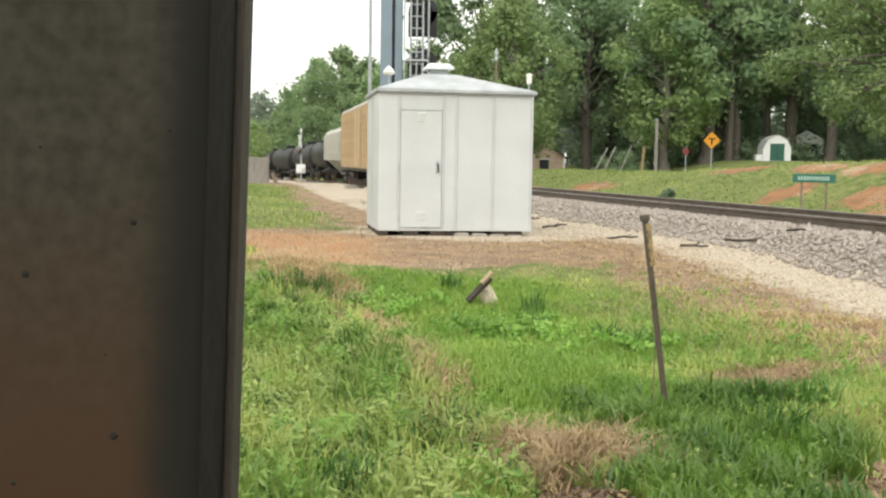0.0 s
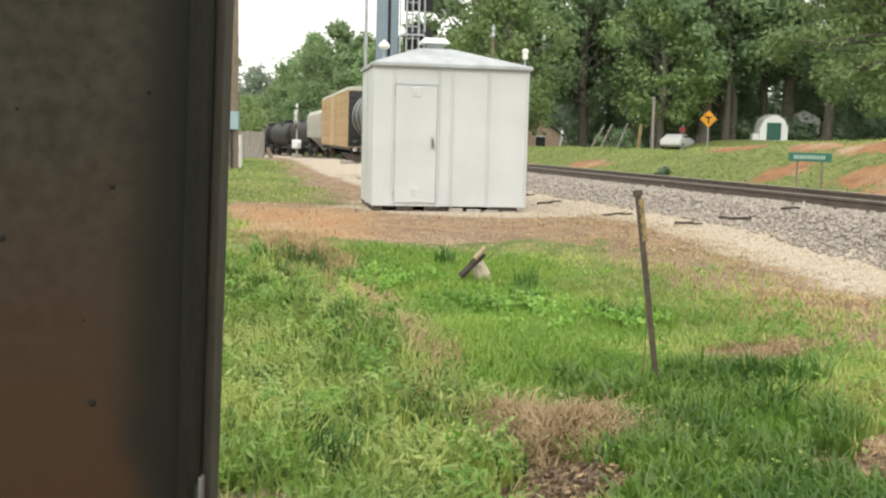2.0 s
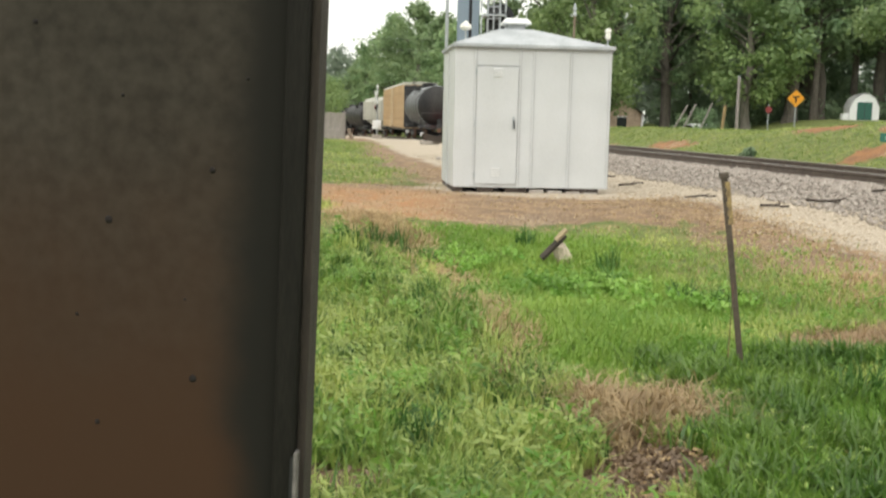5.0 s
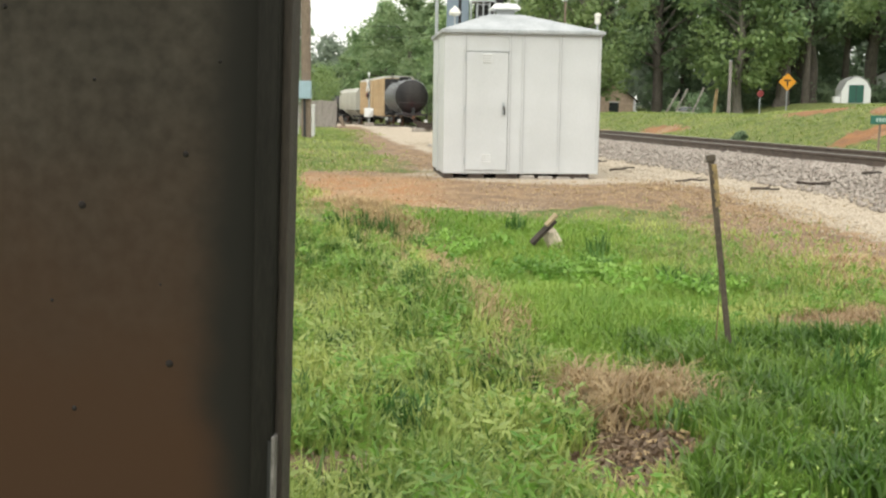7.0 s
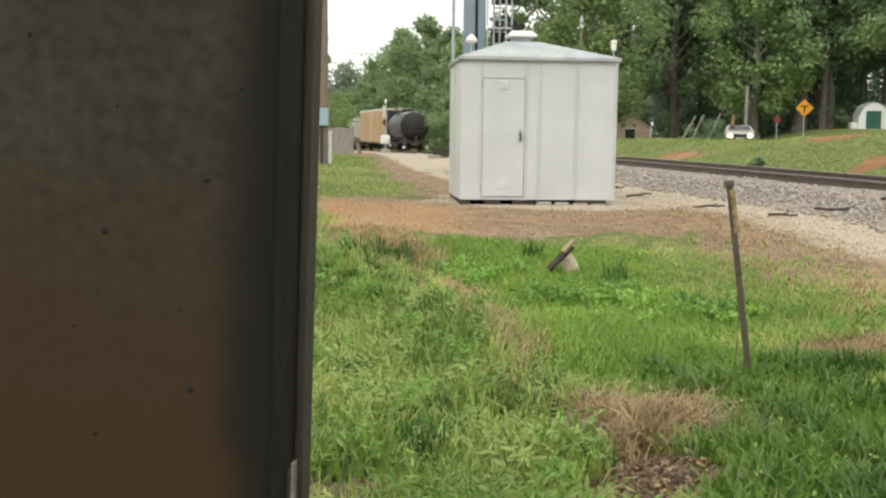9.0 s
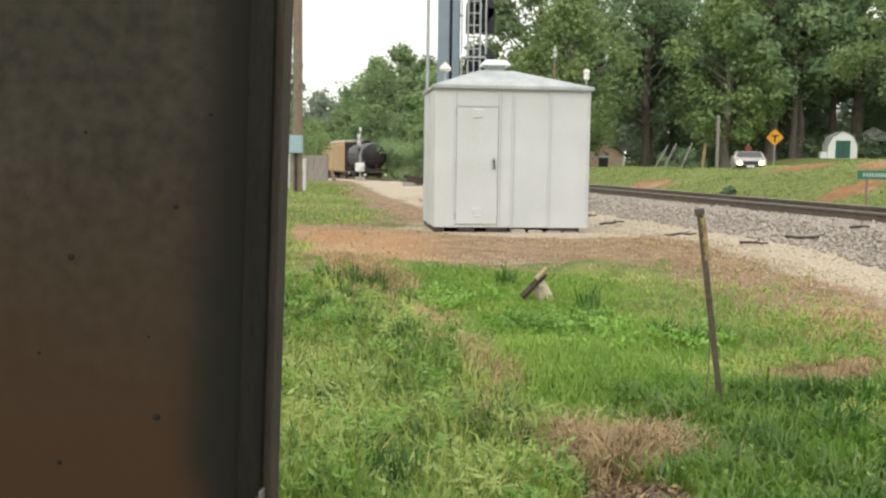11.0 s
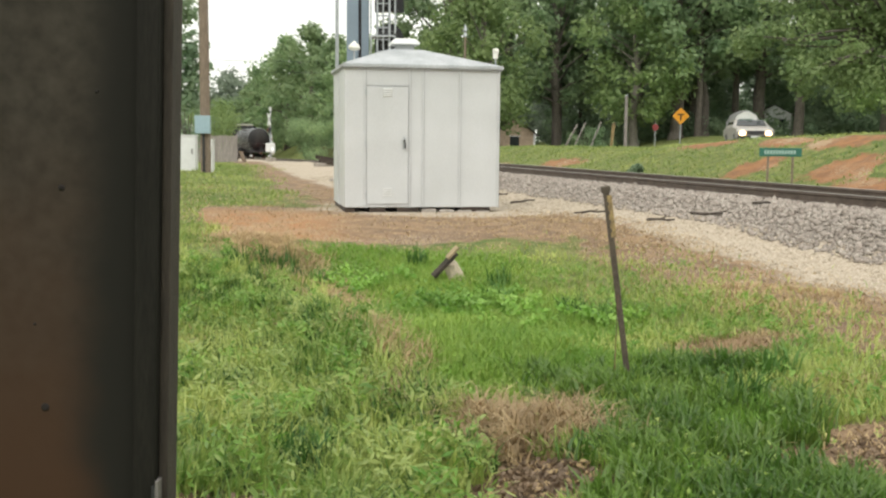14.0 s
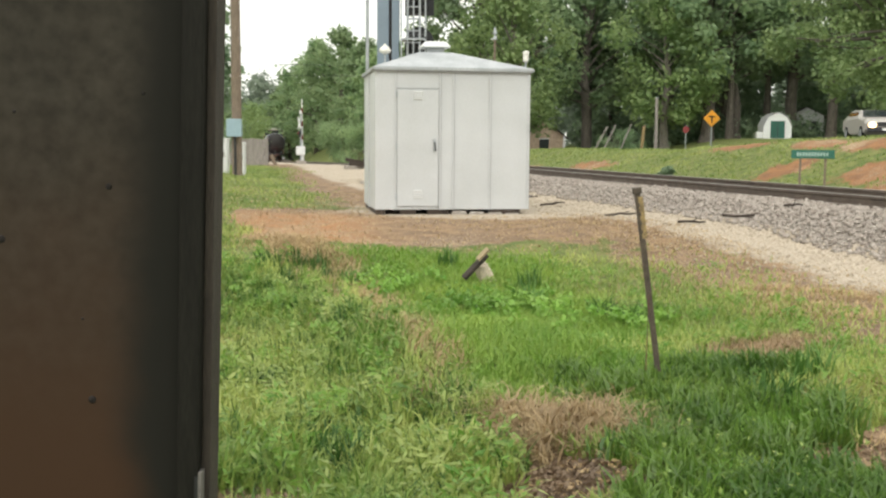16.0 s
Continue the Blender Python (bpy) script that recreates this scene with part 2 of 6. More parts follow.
def ground_material():
    """Grass soil, orange and brown earth, pale gravel and ballast, told apart by the ground's own zone values."""
    m = bpy.data.materials.new("ground_surface")
    m.use_nodes = True
    n, l = m.node_tree.nodes, m.node_tree.links
    bs = n["Principled BSDF"]
    bs.inputs["Roughness"].default_value = 0.97
    zone, pos = n.new("ShaderNodeVertexColor"), n.new("ShaderNodeNewGeometry")
    zone.layer_name = "zone"
    sep = n.new("ShaderNodeSeparateColor")
    l.new(zone.outputs[0], sep.inputs[0])

    def tex(scale, detail=6):
        t = n.new("ShaderNodeTexNoise")
        t.inputs["Scale"].default_value, t.inputs["Detail"].default_value = scale, detail
        l.new(pos.outputs["Position"], t.inputs["Vector"])
        return t.outputs[0]

    def math(op, a, b, c=None):
        k = n.new("ShaderNodeMath")
        k.operation = op
        for i, v in enumerate((a, b, c)):
            if isinstance(v, (int, float)):
                k.inputs[i].default_value = v
            elif v is not None:
                l.new(v, k.inputs[i])
        return k.outputs[0]

    def blend(f, a, b):
        k = n.new("ShaderNodeMix")
        k.data_type, k.clamp_factor = "RGBA", True
        l.new(f, k.inputs[0])
        for i, v in ((6, a), (7, b)):
            if isinstance(v, tuple):
                k.inputs[i].default_value = (*v, 1)
            else:
                l.new(v, k.inputs[i])
        return k.outputs[2]

    def soft(v, lo, hi):
        k = n.new("ShaderNodeMapRange")
        k.interpolation_type = "SMOOTHSTEP"
        k.inputs[1].default_value, k.inputs[2].default_value = lo, hi
        l.new(v, k.inputs[0])
        return k.outputs[0]

    coarse, mid, fine = tex(0.7), tex(3.5), tex(38, 8)
    wob = math("MULTIPLY_ADD", coarse, 0.5, math("MULTIPLY", mid, 0.5))
    wob = math("SUBTRACT", wob, 0.5)
    grass = blend(soft(mid, 0.35, 0.65), (0.085, 0.13, 0.025), (0.19, 0.21, 0.06))
    grass = blend(soft(fine, 0.5, 0.75), grass, (0.15, 0.12, 0.05))
    earth = blend(soft(mid, 0.35, 0.65), (0.30, 0.20, 0.115), (0.18, 0.118, 0.074))
    orange = blend(soft(mid, 0.35, 0.7), (0.35, 0.175, 0.075), (0.30, 0.195, 0.11))
    earth = blend(soft(coarse, 0.5, 0.62), earth, (0.175, 0.115, 0.078))
    earth = blend(soft(math("MULTIPLY_ADD", wob, 1.2, sep.outputs[2]), 0.35, 0.65), earth, orange)
    clay = blend(soft(mid, 0.35, 0.65), (0.32, 0.15, 0.06), (0.21, 0.105, 0.05))
    earth = blend(soft(math("MULTIPLY_ADD", wob, 0.4, sep.outputs[2]), 1.15, 1.45), earth, clay)
    earth = blend(soft(math("MULTIPLY", fine, coarse), 0.30, 0.36), earth, (0.40, 0.31, 0.2))
    gravel = blend(soft(fine, 0.38, 0.62), (0.33, 0.27, 0.20), (0.54, 0.465, 0.37))
    ball = blend(soft(fine, 0.4, 0.6), (0.15, 0.13, 0.11), (0.36, 0.315, 0.27))
    c = blend(soft(math("MULTIPLY_ADD", wob, 1.6, sep.outputs[0]), 0.42, 0.58), grass, earth)
    c = blend(soft(math("MULTIPLY_ADD", wob, 1.0, sep.outputs[1]), 0.40, 0.60), c, gravel)
    c = blend(soft(math("MULTIPLY_ADD", wob, 0.5, zone.outputs[1]), 0.44, 0.56), c, ball)
    l.new(c, bs.inputs["Base Color"])
    b = n.new("ShaderNodeBump")
    b.inputs["Strength"].default_value, b.inputs["Distance"].default_value = 0.8, 0.03
    l.new(fine, b.inputs["Height"])
    l.new(b.outputs[0], bs.inputs["Normal"])
    return m


GROUND = ground_material()


# ---- building helpers ----
def mesh_from(name, bm, mat):
    me = bpy.data.meshes.new(name)
    bm.to_mesh(me)
    bm.free()
    for k in (mat if isinstance(mat, (list, tuple)) else [mat]):
        me.materials.append(k)
    return me


def part(name, bm, mat, parent=None, label="", at=None):
    """One mesh object out of a bmesh (or of shared mesh data), under a thing or a part."""
    ob = new(name, mesh_from(name, bm, mat) if isinstance(bm, bmesh.types.BMesh) else bm)
    if parent:
        ob.parent = parent
    if at is not None:
        ob.matrix_basis = at
    return tagged(ob, label)


def thing(name, label, category, m=None, group=""):
    ob = new(name)
    ob.empty_display_size = 0.1
    if m is not None:
        ob.matrix_basis = m
    return tagged(ob, label, category, group)


def box(bm, x0, x1, y0, y1, z0, z1, bev=0.0, m=None):
    r = bmesh.ops.create_cube(bm, size=1)
    vs = r["verts"]
    k = Matrix.LocRotScale(((x0 + x1) / 2, (y0 + y1) / 2, (z0 + z1) / 2), None, (x1 - x0, y1 - y0, z1 - z0))
    bmesh.ops.transform(bm, matrix=(m or Matrix()) @ k, verts=vs)
    if bev:
        es = list({e for v in vs for e in v.link_edges})
        bmesh.ops.bevel(bm, geom=es, offset=bev, segments=2, affect="EDGES", profile=0.6)
    return bm


def rod(bm, a, b, r, r2=None, seg=12):
    a, b = Vector(a), Vector(b)
    d = b - a
    m = Matrix.Translation((a + b) / 2) @ d.to_track_quat("Z", "Y").to_matrix().to_4x4()
    bmesh.ops.create_cone(bm, cap_ends=True, segments=seg, radius1=r, radius2=r if r2 is None else r2, depth=d.length, matrix=m)
    return bm


def lathe(bm, profile, seg=20, m=None):
    """Turns (radius, height) pairs about z."""
    rings = []
    for r, z in profile:
        rings.append([bm.verts.new((r * math.cos(2 * math.pi * i / seg), r * math.sin(2 * math.pi * i / seg), z)) for i in range(seg)])
    for a, b in zip(rings, rings[1:]):
        for i in range(seg):
            bm.faces.new((a[i], a[(i + 1) % seg], b[(i + 1) % seg], b[i]))
    bm.faces.new(rings[0][::-1])
    bm.faces.new(rings[-1])
    if m is not None:
        bmesh.ops.transform(bm, matrix=m, verts=[v for r in rings for v in r])
    return bm


def prism(bm, outline, axis_from, axis_to, axis="y"):
    """A flat outline pushed along an axis."""
    def at(p, d):
        return {"y": (p[0], d, p[1]), "x": (d, p[0], p[1]), "z": (p[0], p[1], d)}[axis]
    a = [bm.verts.new(at(p, axis_from)) for p in outline]
    b = [bm.verts.new(at(p, axis_to)) for p in outline]
    k = len(a)
    bm.faces.new(a), bm.faces.new(b[::-1])
    for i in range(k):
        bm.faces.new((a[i], b[i], b[(i + 1) % k], a[(i + 1) % k]))
    bmesh.ops.recalc_face_normals(bm, faces=bm.faces)
    return bm


def B():
    return bmesh.new()


def quads_mesh(name, verts, faces, mat, smooth=False):
    me = bpy.data.meshes.new(name)
    k = faces.shape[1]
    me.vertices.add(len(verts)), me.loops.add(faces.size), me.polygons.add(len(faces))
    me.vertices.foreach_set("co", verts.astype(np.float32).ravel())
    me.loops.foreach_set("vertex_index", faces.astype(np.int32).ravel())
    me.polygons.foreach_set("loop_start", np.arange(0, faces.size, k, dtype=np.int32))
    if smooth:
        me.polygons.foreach_set("use_smooth", np.ones(len(faces), dtype=bool))
    me.update(calc_edges=True)
    me.materials.append(mat)
    return me


# ---- the lie of the land ----
def smooth(a, b, v):
    k = np.clip((v - a) / (b - a), 0, 1)
    return k * k * (3 - 2 * k)


TY = np.arange(-200.0, 420.0, 0.5)
SLOPE = np.interp(TY, [-200, 26, 40, 88, 104, 116, 132, 150, 160, 170, 420], [-0.26, -0.26, -0.188, -0.187, -0.20, -0.235, -0.30, -0.31, -0.20, -0.15, -0.155])
TX = np.concatenate([[0], np.cumsum((SLOPE[1:] + SLOPE[:-1]) / 2 * 0.5)])
TX = TX - np.interp(30, TY, TX) + 3.35
ARC = np.concatenate([[0], np.cumsum(np.hypot(np.diff(TX), 0.5))])


def track_x(y):
    return np.interp(y, TY, TX)


def rail_z(y):
    return np.interp(y, [33, 45, 58, 75, 104, 131, 150, 170], [0.47, 0.3, -0.08, -0.5, -0.88, -1.3, -1.7, -1.9])


def beside(x, y):
    """Distance from the track's middle, plus on the side of the hut."""
    sl = np.interp(y, TY, SLOPE)
    return (track_x(y) - x) / np.sqrt(1 + sl * sl)


def road_z(y):
    return np.interp(y, [30, 40, 46, 50, 56, 69, 75, 80, 200], [1.5, 1.42, 1.36, 1.02, 0.62, 0.36, -0.04, -0.25, -0.3])


def gz(x, y):
    x, y = np.asarray(x, dtype=float), np.asarray(y, dtype=float)
    s = beside(x, y)
    low = -0.36 + 0.40 * smooth(9.5, 15.5, y) - 1.2 * smooth(45, 112, y) - 0.6 * smooth(115, 150, y)
    low = low - 0.12 * np.exp(-((x + 0.75 - 0.42 * (6.2 - y)) / 0.55) ** 2) * smooth(3, 4.5, y) * (1 - smooth(9, 12, y))
    low = low + 0.16 * smooth(-1.2, -3.2, x) * (1 - smooth(10, 14, y)) + 0.12 * smooth(-3.2, -5.5, x) * smooth(16, 22, y) * (1 - smooth(30, 45, y))
    low = low + 0.20 * smooth(1.6, 3.4, x) * (1 - smooth(9, 13, y)) * smooth(2, 5, y)
    bed = rail_z(y) - 0.17
    near = bed + (low - bed) * smooth(1.6, 3.5, s)
    crest = np.interp(y, [20, 28, 33, 40, 55, 80, 120], [1.6, 1.5, 1.36, 1.0, 0.95, 0.6, 0.2])
    u = -s
    far = bed + (bed - 0.3 - bed) * smooth(1.7, 3.2, u)
    far = far + (crest - far) * smooth(3.2, 8.2, u)
    far = far + (road_z(y) - far) * smooth(9, 14.5, u) - 0.3 * np.exp(-((u - 11.5) / 2) ** 2)
    back = np.interp(y, [20, 60, 90, 130], [2.4, 1.6, 1.75, 1.0])
    far = far + (back - far) * smooth(21, 33, u)
    z = np.where(s >= 0, near, far)
    n_ = 0.03 * np.sin(x * 1.7 + 0.6 * y) * np.sin(y * 1.3 - 0.4 * x) + 0.015 * np.sin(x * 5.1 + 2) * np.sin(y * 4.3)
    n_ = n_ * np.where(np.abs(s) < 3, 0.25, 1.0)
    hut = smooth(2.4, 1.6, np.maximum(np.abs(x - 0.06), np.abs(y - 18)))
    return z + n_ * (1 - hut)


def dirt_edge(y):
    """How far from the track the bare earth and stubble reach."""
    return np.interp(y, [0, 7, 9.6, 12.5, 13.5, 15, 17], [5.7, 5.9, 5.8, 5.3, 5.2, 6.6, 7.6])


def gravel_edge(y):
    return np.interp(y, [0, 9, 15.5, 18, 24], [4.3, 4.2, 3.9, 5.2, 6.2])


def gully_x(y):
    """The shallow ditch that runs slantwise through the grass."""
    return np.interp(y, [4.2, 5.0, 6.4, 7.2, 8.2, 10.1, 11.5, 13.9], [0.66, 0.46, 0.2, 0.02, -0.26, -0.72, -1.21, -2.14])


BARE = ((0.62, 4.55, 0.36, 0.42), (2.4, 4.75, 0.55, 0.5), (-0.8, 4.2, 0.4, 0.3), (0.65, 5.6, 0.42, 0.55), (2.35, 7.3, 0.45, 0.28))


BANK_CLAY = ((34.2, 2.2, 7.2, 0.7), (29.6, 1.5, 7.1, 0.6), (26.8, 1.6, 7.0, 0.7), (28.0, 0.9, 5.2, 1.0), (24.6, 1.3, 5.4, 1.0), (22, 2.0, 4.4, 0.9), (43, 2.6, 5.4, 0.7), (52, 4, 4.6, 0.8))


def build_ground():
    a = np.linspace(-1, 1, 341)
    xs = 2.0 + 34 * a + 1400 * a ** 7
    b = np.linspace(-1, 1, 401)
    ys = 16 + 48 * b + 1500 * b ** 7
    X, Y = np.meshgrid(xs, ys)
    Z = gz(X, Y)
    v = np.stack([X, Y, Z], -1).reshape(-1, 3)
    r, c = Y.shape
    i = np.arange(r * c).reshape(r, c)
    f = np.stack([i[:-1, :-1], i[:-1, 1:], i[1:, 1:], i[1:, :-1]], -1).reshape(-1, 4)
    me = quads_mesh("ground", v, f, GROUND, True)
    S = beside(X, Y)
    edge = dirt_edge(Y)
    dirt = np.clip(0.5 + (edge - S) * 0.45, 0, 1)
    pad = np.clip(0.5 + np.minimum(Y - 13.3, 18.2 - Y) * 0.6, 0, 1) * (S > 0) * smooth(-0.235, -0.175, (X - 0.05) / np.maximum(Y, 1))
    dirt = np.maximum(dirt, pad)
    for cx, cy, rx, ry in BARE:
        dirt = np.maximum(dirt, np.clip(1.25 - 0.6 * np.hypot((X - cx) / rx, (Y - cy) / ry), 0, 0.95))
    # bare clay on the bank beyond the track
    U = -S
    bank = np.zeros_like(X)
    for y0, ry, u0, ru in BANK_CLAY:
        bank = np.maximum(bank, 0.95 * np.exp(-((Y - y0) / ry) ** 2 - ((U - u0) / ru) ** 2))
    dirt = np.where(U > 2.6, bank, dirt)
    grav = np.clip(0.5 + (gravel_edge(Y) - S) * 0.55, 0, 1) * (S > 0)
    grav = np.maximum(grav, np.clip(0.5 + (2.0 - np.hypot(X - 0.4, (Y - 18) * 1.0)) * 0.5, 0, 0.75) * (S > 0))
    grav = np.maximum(grav, np.clip(0.5 + np.minimum(np.minimum(Y - 16.3, 19 - Y), X + 1.2) * 0.5, 0, 0.55) * (S > 0))
    ball = np.clip(0.5 + (np.interp(Y, [8, 14, 26], [2.6, 2.8, 2.9]) - np.abs(S)) * 0.8, 0, 1)
    orange = np.clip(0.5 - (X + 0.6) * 0.4, 0, 1) * (Y > 10)
    orange = np.where(U > 2.6, 1.6, orange * 0.8 * smooth(19, 15.5, Y))
    dirt = np.where(U > 2.6, dirt + 0.12 * np.sin(5.1 * X + 3 * U) * np.sin(3.7 * Y), dirt)
    col = np.stack([dirt, grav, orange, ball], -1).reshape(-1, 4)
    at = me.color_attributes.new("zone", "FLOAT_COLOR", "POINT")
    at.data.foreach_set("color", col.astype(np.float32).ravel())
    return tagged(new("ground", me), "grass verge, orange earth and pale gravel beside a railway", "ground", kind="structure")


build_ground()


# ---- the dark steel wall beside the camera ----
def build_wall():
    WALLY, E = 2.12, -0.463
    lean = Matrix.Translation((0, 0, 1.1)) @ pose(0, 0, 0, 0, 1.75, 0) @ Matrix.Translation((0, 0, -1.1))
    w = tagged(new("wall_steel", mesh_from("wall_steel", box(B(), -1.5, E - 0.053, WALLY, WALLY + 0.06, -0.7, 2.5), SHEET)), "dark brown mottled sheet steel wall", "wall", kind="structure")
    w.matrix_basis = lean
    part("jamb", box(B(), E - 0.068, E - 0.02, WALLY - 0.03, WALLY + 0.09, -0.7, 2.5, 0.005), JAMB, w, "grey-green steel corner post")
    part("edge_board", box(B(), E - 0.02, E, WALLY + 0.0, WALLY + 0.09, -0.7, 2.5, 0.003), EDGEWOOD, w, "weathered edge strip catching the light")
    part("worn_strip", box(B(), E - 0.0195, E - 0.012, WALLY - 0.034, WALLY - 0.0, 0.1, 0.47, 0.001), WORN, w, "bright strip of worn metal")
    part("slot", box(B(), E - 0.027, E - 0.0196, WALLY - 0.0335, WALLY - 0.0, 0.1, 0.46), BLACK, w)
    g = np.random.default_rng(2)
    for x, z, r in ((-0.929, 0.971, 0.009), (-0.694, 1.095, 0.007), (-0.728, 0.618, 0.009), (-1.1, 1.4, 0.006), (-0.95, 0.5, 0.006), (-0.9, 1.25, 0.004), (-0.75, 0.8, 0.003), (-1.0, 0.75, 0.004), (-0.62, 1.3, 0.004)):
        part("rust_rivet", lathe(B(), [(r, 0), (r * 0.9, 0.002), (r * 0.4, 0.004)], 10, Matrix.Translation((x, WALLY, z)) @ pose(0, 0, 0, 90, 0, 0)), RIVET, w)


build_wall()


# ---- the equipment hut ----
def build_hut():
    W, D, H = 2.47, 2.0, 2.32
    hut = thing("equipment_hut", "white painted steel railway equipment hut with hipped roof", "hut", pose(-1.0, 16.8, 0.05, 0, 0, 9.3))
    part("body", box(B(), -0.07, W + 0.025, 0, D, 0.07, H, 0.012), WHITE, hut)
    for x0, x1 in ((-0.05, 0.10), (0.34, 0.60), (0.80, 1.15), (1.85, 2.35)):
        part("foot_block", box(B(), x0, x1, 0.02, D - 0.03, -0.12, 0.07), TIEWOOD, hut)
    for k in range(4):
        part("skirt_stone", box(B(), 1.2 + 0.3 * k, 1.44 + 0.3 * k, -0.01, 0.1, -0.1, 0.045 - 0.012 * k, 0.02), CONCRETE, hut)
    for x in (0.262, 0.99, 1.21, 1.82, 2.47):
        bm = box(B(), x - 0.014, x + 0.014, -0.022, 0.0, 0.07, H - 0.02, 0.003)
        part("panel_flange", bm, WHITE, hut)
        part("seam_line", box(B(), x + 0.014, x + 0.024, -0.008, 0.0, 0.06, H - 0.02), SEAM, hut)
    for y in (1.0,):
        part("panel_flange", box(B(), -0.088, -0.07, y - 0.012, y + 0.012, 0.05, H - 0.02, 0.003), WHITE, hut)
    part("header_seam", box(B(), 0.278, 0.976, -0.012, 0, 2.03, 2.042), SEAM, hut)
    door = part("door", box(B(), 0.287, 0.962, -0.022, 0.0, 0.13, 2.01, 0.006), WHITE, hut, "white flush steel door")
    bm = B()
    for a in ((0.28, 0.287, -0.012, 0.002, 0.12, 2.02), (0.962, 0.969, -0.012, 0.002, 0.12, 2.02), (0.28, 0.969, -0.012, 0.002, 0.117, 0.128)):
        box(bm, *a)
    part("door_gap", bm, SEAM, hut)
    for z in (0.27, 1.1, 1.93):
        part("hinge", rod(B(), (0.277, -0.024, z - 0.05), (0.277, -0.024, z + 0.05), 0.014), GALV, door)
    part("lock_plate", box(B(), 0.877, 0.917, -0.037, -0.022, 1.02, 1.22, 0.004), GALV, door)
    bm = rod(B(), (0.897, -0.037, 1.15), (0.897, -0.08, 1.15), 0.012)
    rod(bm, (0.897, -0.075, 1.17), (0.912, -0.075, 1.03), 0.011)
    part("door_handle", bm, DARK, door, "dark steel lever handle")
    for z in (0.26, 1.86):
        for k in range(4):
            part("louvre", box(B(), 0.552, 0.702, -0.037, -0.021, z + 0.036 * k, z + 0.02 + 0.036 * k, 0.004), SHEDWHITE, door)
    # roof: shallow hip with a turned-down eave
    bm = B()
    o = 0.06
    ring0 = [bm.verts.new(p) for p in ((-o - 0.05, -o, H), (W + o + 0.01, -o, H), (W + o + 0.01, D + o, H), (-o - 0.05, D + o, H))]
    ring1 = [bm.verts.new((v.co.x, v.co.y, H + 0.055)) for v in ring0]
    cx, cy = W / 2 - 0.19, D / 2
    ring2 = [bm.verts.new((cx + a * 0.28, cy + b * 0.22, H + 0.365)) for a, b in ((-1, -1), (1, -1), (1, 1), (-1, 1))]
    for a, b in ((ring0, ring1), (ring1, ring2)):
        for i in range(4):
            bm.faces.new((a[i], a[(i + 1) % 4], b[(i + 1) % 4], b[i]))
    bm.faces.new(ring2), bm.faces.new(ring0[::-1])
    bmesh.ops.bevel(bm, geom=[e for e in bm.edges], offset=0.008, segments=2, affect="EDGES")
    # the shade line under the eave, put in as a thin grey strip
    part("eave_gap", box(B(), -0.085, W + 0.04, -0.035, D + 0.035, H - 0.022, H), SEAM, hut, "thin grey strip drawn as the shade line under the eave")
    roof = part("roof", bm, ROOF, hut, "weathered grey-white hipped sheet roof")
    bm = B()
    box(bm, cx - 0.15, cx + 0.15, cy - 0.15, cy + 0.15, H + 0.3, H + 0.46, 0.006)
    vent = part("vent_base", bm, ROOF, roof)
    bm = lathe(B(), [(0.335, H + 0.45), (0.335, H + 0.475), (0.24, H + 0.55), (0.19, H + 0.555)], 4, Matrix.Translation((cx, cy, 0)) @ pose(0, 0, 0, 0, 0, 45))
    part("vent_cap", bm, SHEDWHITE, roof, "white flared vent cap")
    # lamp and sensor on the roof's corners
    bm = rod(B(), (0.12, 0.3, H + 0.03), (0.12, 0.3, H + 0.30), 0.016)
    mast = part("lamp_stem", bm, GALV, roof)
    bm = lathe(B(), [(0.03, 0), (0.085, 0.02), (0.1, 0.05), (0.075, 0.1), (0.03, 0.135), (0.012, 0.16)], 16, Matrix.Translation((0.12, 0.3, H + 0.28)))
    part("lamp_globe", bm, LAMPGLASS, roof, "milky white lamp globe")
    bm = rod(B(), (W + 0.0, 0.25, H + 0.03), (W + 0.0, 0.25, H + 0.2), 0.014)
    part("sensor_stem", bm, GALV, roof)
    bm = lathe(B(), [(0.02, 0), (0.045, 0.02), (0.045, 0.12), (0.055, 0.13), (0.05, 0.17), (0.015, 0.185)], 14, Matrix.Translation((W, 0.25, H + 0.19)))
    part("sensor_head", bm, LAMPGLASS, roof)


build_hut()


# ---- railway ----
def tangent(y):
    sl = float(np.interp(y, TY, SLOPE))
    return math.degrees(math.atan2(1, sl)) - 90


